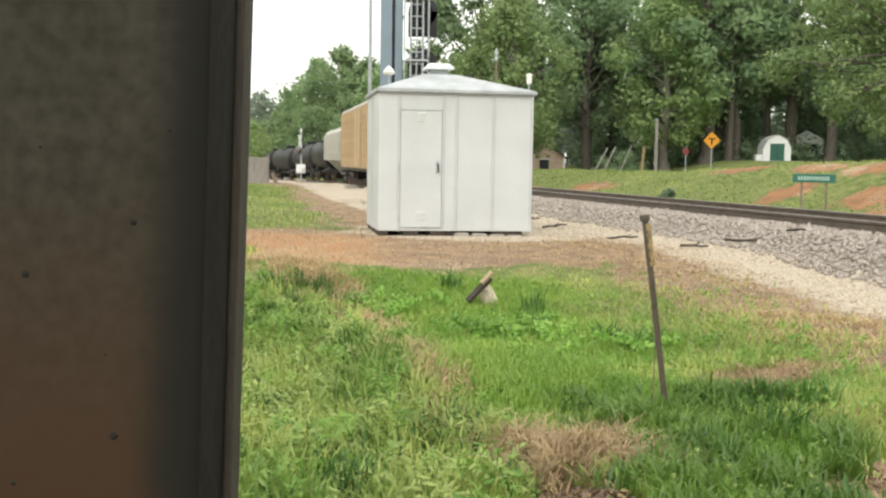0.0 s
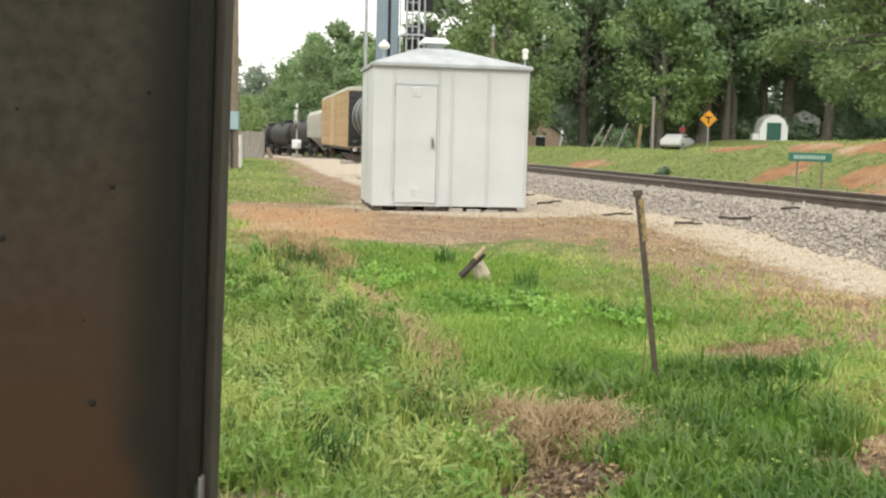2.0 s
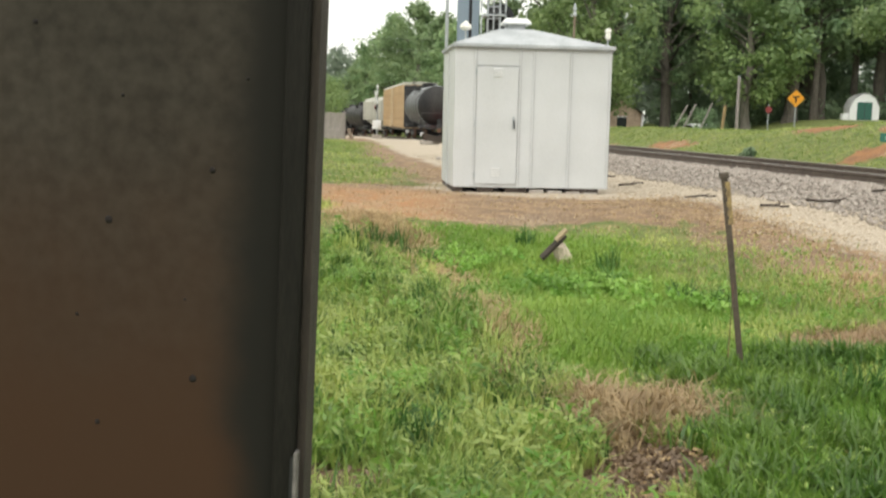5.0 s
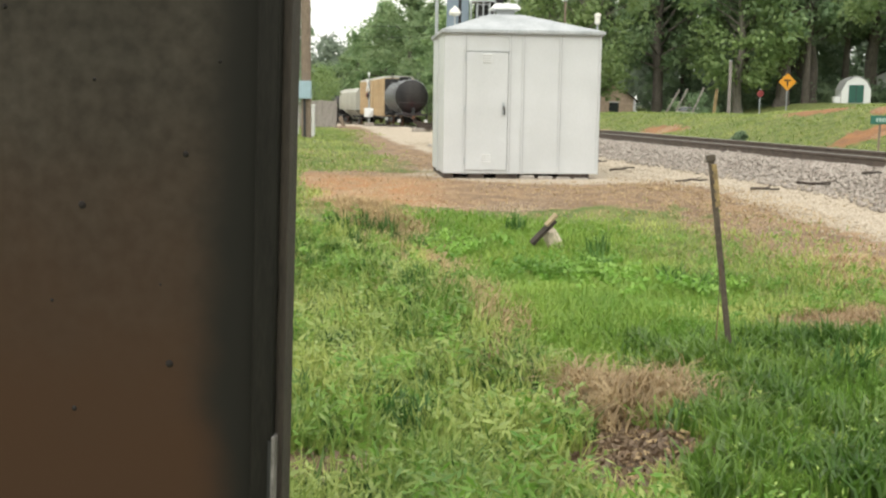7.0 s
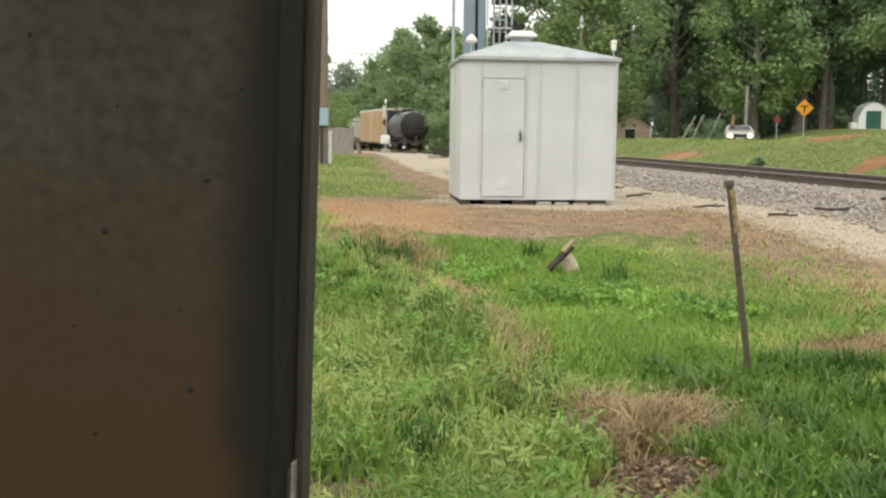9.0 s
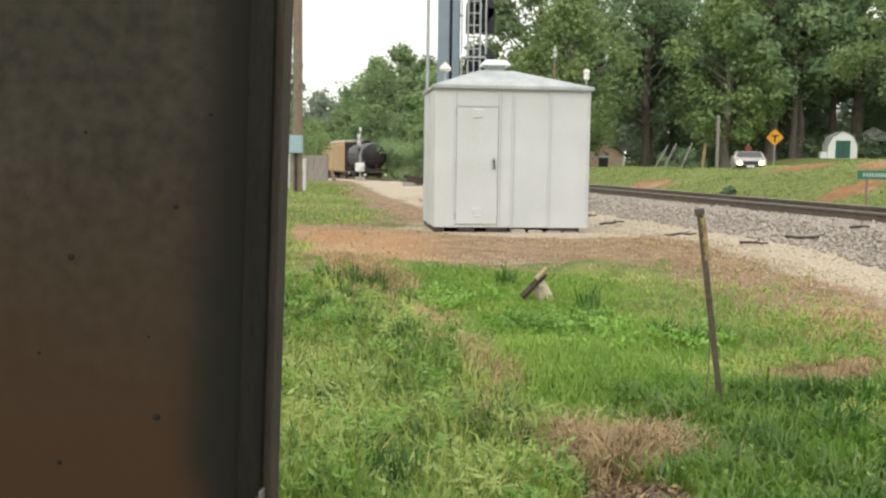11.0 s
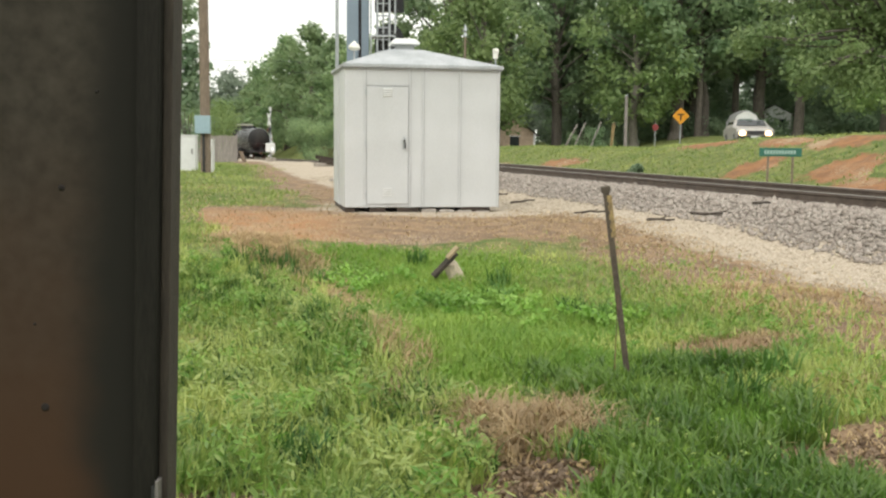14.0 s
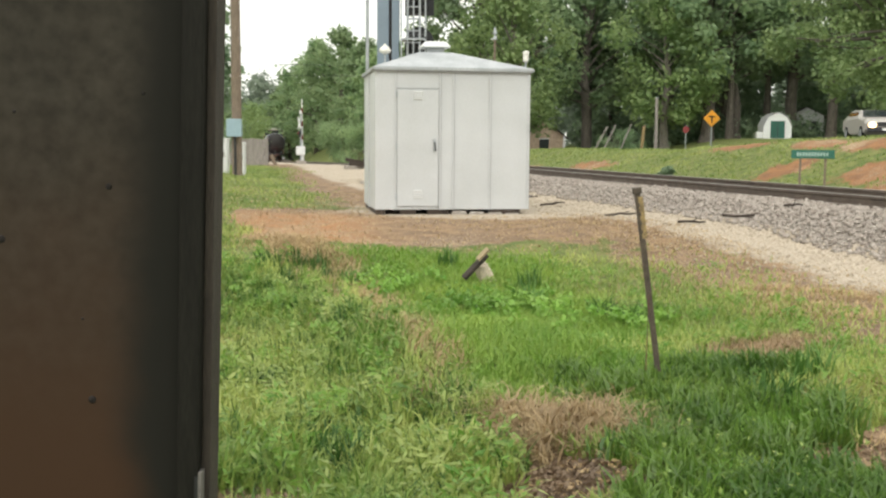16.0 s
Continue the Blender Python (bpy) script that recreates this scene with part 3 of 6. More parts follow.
def build_track():
    track = tagged(new("railway_track", None), "single railway track with rusty rails on grey ballast", "railway track", kind="structure")
    prof = [(-0.07, 0), (0.07, 0), (0.07, 0.02), (0.012, 0.035), (0.012, 0.12), (0.036, 0.135), (0.036, 0.17), (-0.036, 0.17), (-0.036, 0.135), (-0.012, 0.12), (-0.012, 0.035), (-0.07, 0.02)]
    ys = np.concatenate([np.arange(-40, 60, 2.0), np.arange(60, 330, 6.0)])
    for side in (-0.75, 0.75):
        for name, pf, mat in (("rail", prof, RAIL), ("rail_head", [(-0.03, 0.1705), (0.03, 0.1705), (0.028, 0.176), (-0.028, 0.176)], RAILTOP)):
            bm = B()
            last = None
            for y in ys:
                sl = float(np.interp(y, TY, SLOPE))
                k = 1 / math.hypot(1, sl)
                nx, ny = k, -sl * k
                x0, z0 = float(track_x(y)), float(rail_z(y)) - 0.17
                ring = [bm.verts.new((x0 + nx * (side + p), y + ny * (side + p), z0 + q)) for p, q in pf]
                if last:
                    for i in range(len(ring)):
                        bm.faces.new((last[i], last[(i + 1) % len(ring)], ring[(i + 1) % len(ring)], ring[i]))
                last = ring
            bmesh.ops.recalc_face_normals(bm, faces=bm.faces)
            part(name, bm, mat, track)
    me = mesh_from("tie", box(B(), -1.3, 1.3, -0.115, 0.115, -0.15, 0.0, 0.012), TIEWOOD)
    y = 4.0
    while y < 110:
        part("tie", me, None, track, at=pose(float(track_x(y)), y, float(rail_z(y)) - 0.165 + random.uniform(-0.015, 0.0), 0, 0, tangent(y) + random.uniform(-1, 1)))
        y += 0.55 if y < 60 else 1.1


build_track()


# ---- train ----
def bogie(parent, x, gauge=0.75):
    """Two axles in a side frame; x is the place along the car."""
    bm = B()
    for s in (-1, 1):
        prism(bm, [(x - 1.25, 0.42), (x - 1.1, 0.58), (x - 0.35, 0.72), (x + 0.35, 0.72), (x + 1.1, 0.58), (x + 1.25, 0.42), (x + 0.9, 0.40), (x + 0.4, 0.26), (x - 0.4, 0.26), (x - 0.9, 0.40)], s * 0.92 - 0.06, s * 0.92 + 0.06)
    box(bm, x - 0.25, x + 0.25, -0.9, 0.9, 0.45, 0.75)
    truck = part("bogie", bm, DARK, parent)
    for dx in (-0.87, 0.87):
        for s in (-1, 1):
            bm = lathe(B(), [(0.1, -0.08), (0.42, -0.07), (0.46, -0.05), (0.46, 0.03), (0.43, 0.06), (0.14, 0.08)], 20, Matrix.Translation((x + dx, s * gauge, 0.46)) @ pose(0, 0, 0, 90, 0, 0))
            part("wheel", bm, RUST, truck)
        part("axle", rod(B(), (x + dx, -0.75, 0.46), (x + dx, 0.75, 0.46), 0.08), DARK, truck)


def coupler(parent, x, s):
    bm = box(B(), min(x, x + s * 0.75), max(x, x + s * 0.75), -0.1, 0.1, 0.78, 0.98, 0.02)
    box(bm, min(x + s * 0.6, x + s * 0.85), max(x + s * 0.6, x + s * 0.85), -0.17, 0.17, 0.72, 1.03, 0.03)
    part("coupler", bm, RUST, parent)


MARKER = []


def tank_car(last=False):
    L = 14.5 if last else 16.6
    car = thing("tank_car", "black railway tank car with riding bands, dome and walkway" if not last else "black railway tank car with a red marker lamp on its end", "tank car", group="" if last else "black tank cars of the train")
    r, zc = 1.52, 2.72
    h = L / 2 - 1.0
    prof = [(0.02, -h - 0.5), (0.5, -h - 0.46), (0.95, -h - 0.36), (1.28, -h - 0.2), (1.46, -h), (r, -h + 0.2), (r, h - 0.2), (1.46, h), (1.28, h + 0.2), (0.95, h + 0.36), (0.5, h + 0.46), (0.02, h + 0.5)]
    bm = lathe(B(), prof, 40, Matrix.Translation((0, 0, zc)) @ pose(0, 0, 0, 0, 90, 0))
    for f in bm.faces:
        f.smooth = True
    barrel = part("tank", bm, TANK, car)
    for x in (-h + 0.3, -h * 0.55, -h * 0.2, h * 0.2, h * 0.55, h - 0.3):
        bm = lathe(B(), [(r + 0.005, -0.06), (r + 0.025, -0.05), (r + 0.025, 0.05), (r + 0.005, 0.06)], 40, Matrix.Translation((x, 0, zc)) @ pose(0, 0, 0, 0, 90, 0))
        part("tank_band", bm, GALV if last else TANK, barrel)
    bm = lathe(B(), [(0.6, 0), (0.6, 0.32), (0.5, 0.42), (0.1, 0.45)], 18, Matrix.Translation((0, 0, zc + r - 0.05)))
    part("dome", bm, TANK, barrel)
    bm = B()
    for s in (-1, 1):
        box(bm, -1.4, 1.4, s * 0.95 - 0.3, s * 0.95 + 0.3, zc + r - 0.22, zc + r - 0.18)
        for x in (-1.4, 0, 1.4):
            rod(bm, (x, s * 1.25, zc + r - 0.2), (x, s * 1.25, zc + r + 0.7), 0.025, seg=6)
        rod(bm, (-1.4, s * 1.25, zc + r + 0.7), (1.4, s * 1.25, zc + r + 0.7), 0.025, seg=6)
    part("walkway", bm, BLACK, car)
    bm = box(B(), -L / 2, -L / 2 + 2.4, -1.35, 1.35, 1.02, 1.16, 0.01)
    box(bm, L / 2 - 2.4, L / 2, -1.35, 1.35, 1.02, 1.16, 0.01)
    box(bm, -L / 2, L / 2, -0.25, 0.25, 0.9, 1.15, 0.01)
    for s in (-1, 1):
        prism(bm, [(s * (h - 0.1), 1.1), (s * (h - 1.6), 1.1), (s * (h - 1.4), 2.0), (s * (h - 0.3), 2.0)], -0.9, 0.9)
    part("underframe", bm, DARK, car)
    for s in (-1, 1):
        bm = B()
        x = s * (L / 2 - 0.12)
        for y in (-1.3, 1.3):
            rod(bm, (x, y, 1.1), (x, y, 2.2), 0.03, seg=6)
            rod(bm, (x, y, 0.45), (x, y, 1.1), 0.035, seg=6)
        rod(bm, (x, -1.3, 2.15), (x, 1.3, 2.15), 0.03, seg=6)
        part("end_rail", bm, DARK, car)
        for y in (-1.2, 1.2):
            part("step", box(B(), x - 0.12, x + 0.12, y - 0.13, y + 0.13, 0.42, 0.66, 0.02), SHEDWHITE if last else DARK, car)
        coupler(car, s * L / 2, s)
        bogie(car, s * (L / 2 - 2.3))
    if last:
        part("marker_box", box(B(), -L / 2 - 0.75, -L / 2 - 0.45, -0.16, 0.16, 1.0, 1.35, 0.03), DARK, car)
        lamp = part("marker_lamp", lathe(B(), [(0.17, -0.05), (0.17, 0.0), (0.05, 0.01)], 16, pose(0, 0, 0, 0, -90, 0)), BLACK, car, "revolving red end-of-train lamp")
        part("lens", lathe(B(), [(0.155, 0.012), (0.12, 0.05), (0.03, 0.07)], 16, pose(0, 0, 0, 0, -90, 0)), REDLIGHT, lamp)
        MARKER.append(lamp)
    return car


def box_car():
    L, Wd = 23.5, 1.55
    car = thing("box_car", "faded yellow high-sided railway box car with rusty streaks", "box car")
    part("body", box(B(), -L / 2, L / 2, -Wd, Wd, 1.05, 5.0, 0.03), YELLOW, car)
    bm = prism(B(), [(-Wd - 0.03, 4.98), (Wd + 0.03, 4.98), (Wd - 0.1, 5.18), (0, 5.26), (-Wd + 0.1, 5.18)], -L / 2 - 0.02, L / 2 + 0.02, "x")
    roof = part("roof", bm, HOPPER, car, "pale weathered roof")
    me = mesh_from("side_rib", box(B(), -0.06, 0.06, -0.04, 0.04, 1.1, 4.98, 0.01), YELLOW)
    for s in (-1, 1):
        for k in range(19):
            x = -L / 2 + 0.2 + k * (L - 0.4) / 18
            if abs(x) > 1.9:
                part("side_rib", me, None, car, at=pose(x, s * (Wd + 0.03), 0))
        d = part("sliding_door", box(B(), -1.7, 1.7, s * Wd - 0.07, s * Wd + 0.07, 1.15, 4.85, 0.02), YELLOW, car)
        for z in (1.9, 2.8, 3.7):
            part("door_rib", box(B(), -1.65, 1.65, s * (Wd + 0.07) - 0.02, s * (Wd + 0.07) + 0.02, z, z + 0.1), YELLOW, d)
        x = s * L / 2
        part("end_panel", box(B(), min(x, x + s * 0.03), max(x, x + s * 0.03), -Wd + 0.05, Wd - 0.05, 1.15, 4.9), DARK, car, "dark corrugated end")
        for z in np.arange(1.4, 4.8, 0.38):
            part("end_rib", box(B(), min(x, x + s * 0.09), max(x, x + s * 0.09), -Wd + 0.12, Wd - 0.12, z, z + 0.14, 0.03), DARK, car)
        bm = B()
        for y in (-1.3, -0.9):
            rod(bm, (x + s * 0.12, y, 1.0), (x + s * 0.12, y, 5.0), 0.025, seg=6)
        for z in np.arange(1.1, 5, 0.35):
            rod(bm, (x + s * 0.12, -1.3, z), (x + s * 0.12, -0.9, z), 0.02, seg=6)
        part("end_ladder", bm, GALV, car)
        coupler(car, x, s)
        bogie(car, s * (L / 2 - 2.6))
    part("sill", box(B(), -L / 2, L / 2, -1.3, 1.3, 0.85, 1.05), DARK, car)
    return car


def hopper_car():
    L = 16.5
    car = thing("hopper_car", "pale grey covered railway hopper car", "hopper car")
    bm = prism(B(), [(-1.5, 1.9), (1.5, 1.9), (1.58, 2.6), (1.58, 4.1), (1.3, 4.5), (0.5, 4.7), (-0.5, 4.7), (-1.3, 4.5), (-1.58, 4.1), (-1.58, 2.6)], -L / 2 + 0.4, L / 2 - 0.4, "x")
    part("body", bm, HOPPER, car)
    for k in range(3):
        x = (k - 1) * 4.4
        bm = B()
        lathe(bm, [(0.35, 0.62), (0.45, 0.8), (2.1, 1.95), (2.1, 2.0)], 4, Matrix.Translation((x, 0, 0)) @ pose(0, 0, 0, 0, 0, 45))
        part("hopper_bay", bm, HOPPER, car)
    me = mesh_from("side_rib", box(B(), -0.05, 0.05, -0.05, 0.05, 1.9, 4.15), HOPPER)
    for s in (-1, 1):
        for k in range(13):
            part("side_rib", me, None, car, at=pose(-L / 2 + 0.5 + k * (L - 1) / 12, s * 1.6, 0))
        coupler(car, s * L / 2, s)
        bogie(car, s * (L / 2 - 2.0))
        part("platform", box(B(), min(s * (L / 2 - 2.8), s * L / 2), max(s * (L / 2 - 2.8), s * L / 2), -1.4, 1.4, 1.0, 1.15), DARK, car)
    part("sill", box(B(), -L / 2, L / 2, -0.3, 0.3, 0.85, 1.1), DARK, car)
    return car


TRAIN = []
_off = 0.0
for kind, length in (("last", 14.5), ("box", 23.5), ("hop", 16.5), ("tank", 16.6), ("tank", 16.6), ("tank", 16.6), ("tank", 16.6)):
    made = {"last": lambda: tank_car(True), "box": box_car, "hop": hopper_car, "tank": tank_car}[kind]()
    TRAIN.append((made, _off + length / 2))
    _off += length + 1.5


def on_track(arc, d=0.0):
    y = float(np.interp(arc, ARC, TY))
    return pose(float(track_x(y)), y, float(rail_z(y)) + 0.005, 0, 0, tangent(y) + 90)


# ---- signals behind the hut ----
def build_signal():
    sig = thing("signal_mast", "blue-grey twin-column railway signal mast with caged ladder", "railway signal", pose(-1.25, 24.5, float(gz(-1.25, 24.5))))
    part("base", box(B(), -0.4, 0.6, -0.35, 0.35, -0.1, 0.25, 0.02), CONCRETE, sig)
    part("column", box(B(), -0.27, 0.0, -0.14, 0.14, 0.25, 8.2, 0.01), BLUEGREY, sig)
    part("column", box(B(), 0.07, 0.24, -0.12, 0.12, 0.25, 8.2, 0.01), BLUEGREY, sig)
    # dark strip added to draw the gap between the two columns
    part("cable_duct", box(B(), 0.0, 0.07, -0.05, 0.05, 0.25, 8.2), DARK, sig)
    part("cantilever_arm", box(B(), -0.5, 6.5, -0.15, 0.15, 7.7, 8.1, 0.01), BLUEGREY, sig)
    bm = B()
    for x in (0.44, 0.72):
        rod(bm, (x, -0.3, 0.3), (x, -0.3, 5.2), 0.026, seg=8)
    lad = part("ladder", bm, GALV, sig)
    me = mesh_from("rung", rod(B(), (0.44, -0.3, 0), (0.72, -0.3, 0), 0.018, seg=6), GALV)
    for z in np.arange(0.5, 5.0, 0.27):
        part("rung", me, None, lad, at=pose(0, 0, z))
    for z in (3.55, 4.95):
        bm = B()
        box(bm, 0.30, 0.85, -0.38, 0.2, z - 0.02, z + 0.02)
        part("platform", bm, GALV, sig)
        bm = B()
        for x, y in ((0.30, -0.38), (0.85, -0.38), (0.58, -0.38), (0.85, 0.2)):
            rod(bm, (x, y, z - 1.35), (x, y, z), 0.02, seg=6)
        part("cage", bm, GALV, sig)
    for z in (4.6, 3.4):
        head = part("signal_head", box(B(), 0.5, 0.88, 0.02, 0.26, z - 0.45, z + 0.3, 0.05), BLACK, sig, "black signal lamp housing")
        bm = lathe(B(), [(0.34, -0.012), (0.34, 0.012)], 24, Matrix.Translation((0.7, 0.29, z + 0.15)) @ pose(0, 0, 0, 90, 0, 0))
        box(bm, 0.36, 1.04, 0.278, 0.302, z - 0.45, z + 0.15)
        part("backing_plate", bm, BLACK, head)
        for dz in (-0.25, 0.1):
            part("hood", lathe(B(), [(0.12, 0), (0.12, 0.22), (0.10, 0.22), (0.10, 0.0)], 16, Matrix.Translation((0.69, 0.03, z + dz)) @ pose(0, 0, 0, 90, 0, 0)), BLACK, head)
    p = thing("antenna_pole", "thin grey steel antenna pole beside the hut", "pole", pose(-2.08, 29, float(gz(-2.08, 29))))
    part("shaft", rod(B(), (0, 0, -0.1), (0, 0, 8.5), 0.05, 0.045), GALV, p)
    part("foot_plate", box(B(), -0.2, 0.2, -0.2, 0.2, -0.05, 0.06, 0.01), CONCRETE, p)
    part("clamp", box(B(), -0.07, 0.07, -0.07, 0.07, 2.2, 2.4, 0.01), GALV, p)


build_signal()


def gate():
    g = thing("crossing_gate", "white level crossing gate with silver mast and counterweight", "crossing gate", pose(-13.6, 100, float(gz(-13.6, 100)), 0, 0, tangent(100)) @ Matrix.Scale(1.3, 4))
    part("base", box(B(), -0.35, 0.35, -0.35, 0.35, -0.1, 0.35, 0.02), CONCRETE, g)
    part("mast", rod(B(), (0, 0, 0.3), (0, 0, 4.0), 0.07, 0.06), GALV, g)
    part("mechanism_box", box(B(), -0.35, 0.3, -0.35, 0.35, 0.75, 1.4, 0.04), SHEDWHITE, g)
    part("mast_cap", lathe(B(), [(0.09, 0), (0.09, 0.2), (0.02, 0.28)], 12, Matrix.Translation((0, 0, 3.75))), SHEDWHITE, g)
    for a in (45, -45):
        part("crossbuck_board", box(B(), -0.6, 0.6, -0.12, -0.09, -0.1, 0.1, m=Matrix.Translation((0, 0, 3.1)) @ pose(0, 0, 0, 0, 0, -80) @ pose(0, 0, 0, 0, a, 0)), SHEDWHITE, g)
    part("lamp_bar", rod(B(), (0.05, -0.45, 2.35), (0.05, 0.45, 2.35), 0.03), GALV, g)
    for x in (-0.42, 0.42):
        lamp = part("flasher", lathe(B(), [(0.29, -0.02), (0.29, 0.02), (0.14, 0.06), (0.14, 0.12)], 20, Matrix.Translation((-0.05, x, 2.35)) @ pose(0, 0, 0, 0, -80, 0)), BLACK, g)
        part("lens", lathe(B(), [(0.12, 0), (0.1, 0.03)], 16, Matrix.Translation((-0.18, x, 2.35)) @ pose(0, 0, 0, 0, -80, 0)), SIGNRED, lamp)
    arm = part("gate_arm", box(B(), -0.04, 0.04, 0.0, 3.7, -0.07, 0.07, 0.01), SHEDWHITE, g, "white and red barrier arm")
    box_me = mesh_from("red_stripe", box(B(), -0.045, 0.045, 0, 0.35, -0.074, 0.074), SIGNRED)
    for y in (0.7, 1.7, 2.7):
        part("red_stripe", box_me, None, arm, at=pose(0, y, 0))
    part("counterweight", box(B(), -0.1, 0.1, -0.9, 0.0, -0.14, 0.14, 0.02), SHEDWHITE, arm)
    return arm


GATE_ARM = gate()


# ---- road and its traffic ----
def road_x(y, u=17.5):
    sl = float(np.interp(y, TY, SLOPE))
    return float(track_x(y)) + u * math.hypot(1, sl)


def build_road():
    bm = B()
    last = None
    for y in np.arange(20, 125, 2.5):
        ring = [bm.verts.new((road_x(y, 17.5 + d), y, float(gz(road_x(y, 17.5 + d), y)) + 0.03)) for d in (-3.2, -1.6, 0, 1.6, 3.2)]
        if last:
            for i in range(4):
                bm.faces.new((last[i], last[i + 1], ring[i + 1], ring[i]))
        last = ring
    tagged(new("road", mesh_from("road", bm, ASPHALT)), "narrow asphalt road on the bank", "road", kind="structure")


build_road()


def car(label, paint, lit, tall=0.0):
    """A car that faces -y; its origin lies on the road under its middle."""
    c = thing("car", label, "car")
    side = [(-2.2, 0.45), (-2.25, 0.75), (-1.95, 0.93), (-1.0, 1.02), (-0.35, 1.45 + tall), (1.1, 1.48 + tall), (1.9, 1.05 + tall * 0.6), (2.2, 1.0), (2.25, 0.5), (1.9, 0.3), (-1.9, 0.3)]
    bm = prism(B(), side, -0.86, 0.86, "x")
    for v in bm.verts:
        if v.co.z > 1.1:
            v.co.x *= 0.8
    bmesh.ops.bevel(bm, geom=[e for e in bm.edges], offset=0.06, segments=2, affect="EDGES")
    body = part("body", bm, paint, c)
    m = B()
    v = [m.verts.new(p) for p in ((-0.72, -1.0, 1.05), (0.72, -1.0, 1.05), (0.6, -0.42, 1.42 + tall), (-0.6, -0.42, 1.42 + tall))]
    m.faces.new(v)
    bmesh.ops.translate(m, vec=(0, -0.035, 0.02), verts=m.verts)
    r = bmesh.ops.solidify(m, geom=m.faces[:], thickness=0.012)
    part("windscreen", m, GLASS, c)
    for s in (-1, 1):
        m = box(B(), s * 0.80 - 0.02, s * 0.80 + 0.02, -0.5, 1.2, 1.08, 1.36 + tall, 0.01)
        part("side_window", m, GLASS, c)
        hl = part("headlight", lathe(B(), [(0.15, 0), (0.13, 0.05), (0.04, 0.09)], 18, Matrix.Translation((s * 0.6, -2.22, 0.66)) @ pose(0, 0, 0, 90, 0, 0)), HEADLIGHT if lit else LAMPGLASS, c)
        for y in (-1.4, 1.4):
            w = part("wheel", lathe(B(), [(0.2, -0.1), (0.32, -0.1), (0.34, -0.06), (0.34, 0.06), (0.32, 0.1), (0.2, 0.1)], 20, Matrix.Translation((s * 0.78, y, 0.34)) @ pose(0, 0, 0, 0, 90, 0)), RUBBER, c)
            part("rim", lathe(B(), [(0.2, -0.11), (0.05, -0.115), (0.05, 0.115), (0.2, 0.11)], 16, Matrix.Translation((s * 0.78, y, 0.34)) @ pose(0, 0, 0, 0, 90, 0)), GALV, w)
    part("bumper", box(B(), -0.8, 0.8, -2.3, -2.18, 0.4, 0.58, 0.03), DARK, c)
    part("grille", box(B(), -0.4, 0.4, -2.27, -2.2, 0.62, 0.8, 0.01), DARK, c)
    part("number_plate", box(B(), -0.22, 0.22, -2.32, -2.30, 0.44, 0.55), SHEDWHITE, c)
    return c


CAR_OUT = car("white saloon car driving away along the road", CARWHITE, False, -0.1)
CAR_IN = car("pale silver car with bright headlights coming along the road", CARDARK, True, -0.1)


# ---- trees ----
rng = np.random.default_rng(7)


def leaf_cloud(name, centres, radii, per, size, mat, flat=0.75, seed=1, slim=0.55):
    """Small folded leaf pairs strewn through clumps."""
    g = np.random.default_rng(seed)
    c = np.repeat(centres, per, axis=0)
    r = np.repeat(radii, per)
    d = g.normal(size=c.shape)
    d /= np.linalg.norm(d, axis=1, keepdims=True)
    p = c + d * (r * g.random(len(c)) ** 0.38 * (0.75 + 0.5 * g.random(len(c))))[:, None] * np.array([1, 1, flat])
    p[:, 2] -= 0.25 * np.repeat(radii, per) * g.random(len(c)) ** 2
    face = d * 0.7 + np.array([0, -0.1, 0.5]) + g.normal(size=p.shape) * 0.5
    a = np.cross(face, g.normal(size=p.shape))
    a /= np.linalg.norm(a, axis=1, keepdims=True)
    b = np.cross(face, a)
    b /= np.linalg.norm(b, axis=1, keepdims=True)
    s = size * g.uniform(0.5, 1.3, len(p))[:, None]
    v = np.stack([p - a * s, p + b * s * slim, p + a * s, p - b * s * slim], 1).reshape(-1, 3)
    f = np.arange(len(v)).reshape(-1, 4)
    return quads_mesh(name, v, f, mat)


def limb(bm, a, b, r0, r1, seg=8, bend=0.0, g=None):
    a, b = Vector(a), Vector(b)
    n_ = 4
    last, p0 = None, a
    for i in range(n_):
        p1 = a.lerp(b, (i + 1) / n_)
        if i < n_ - 1 and bend:
            p1 += Vector(g.normal(size=3)) * bend
        ra, rb = r0 + (r1 - r0) * i / n_, r0 + (r1 - r0) * (i + 1) / n_
        rod(bm, p0, p1, ra, rb, seg)
        p0 = p1


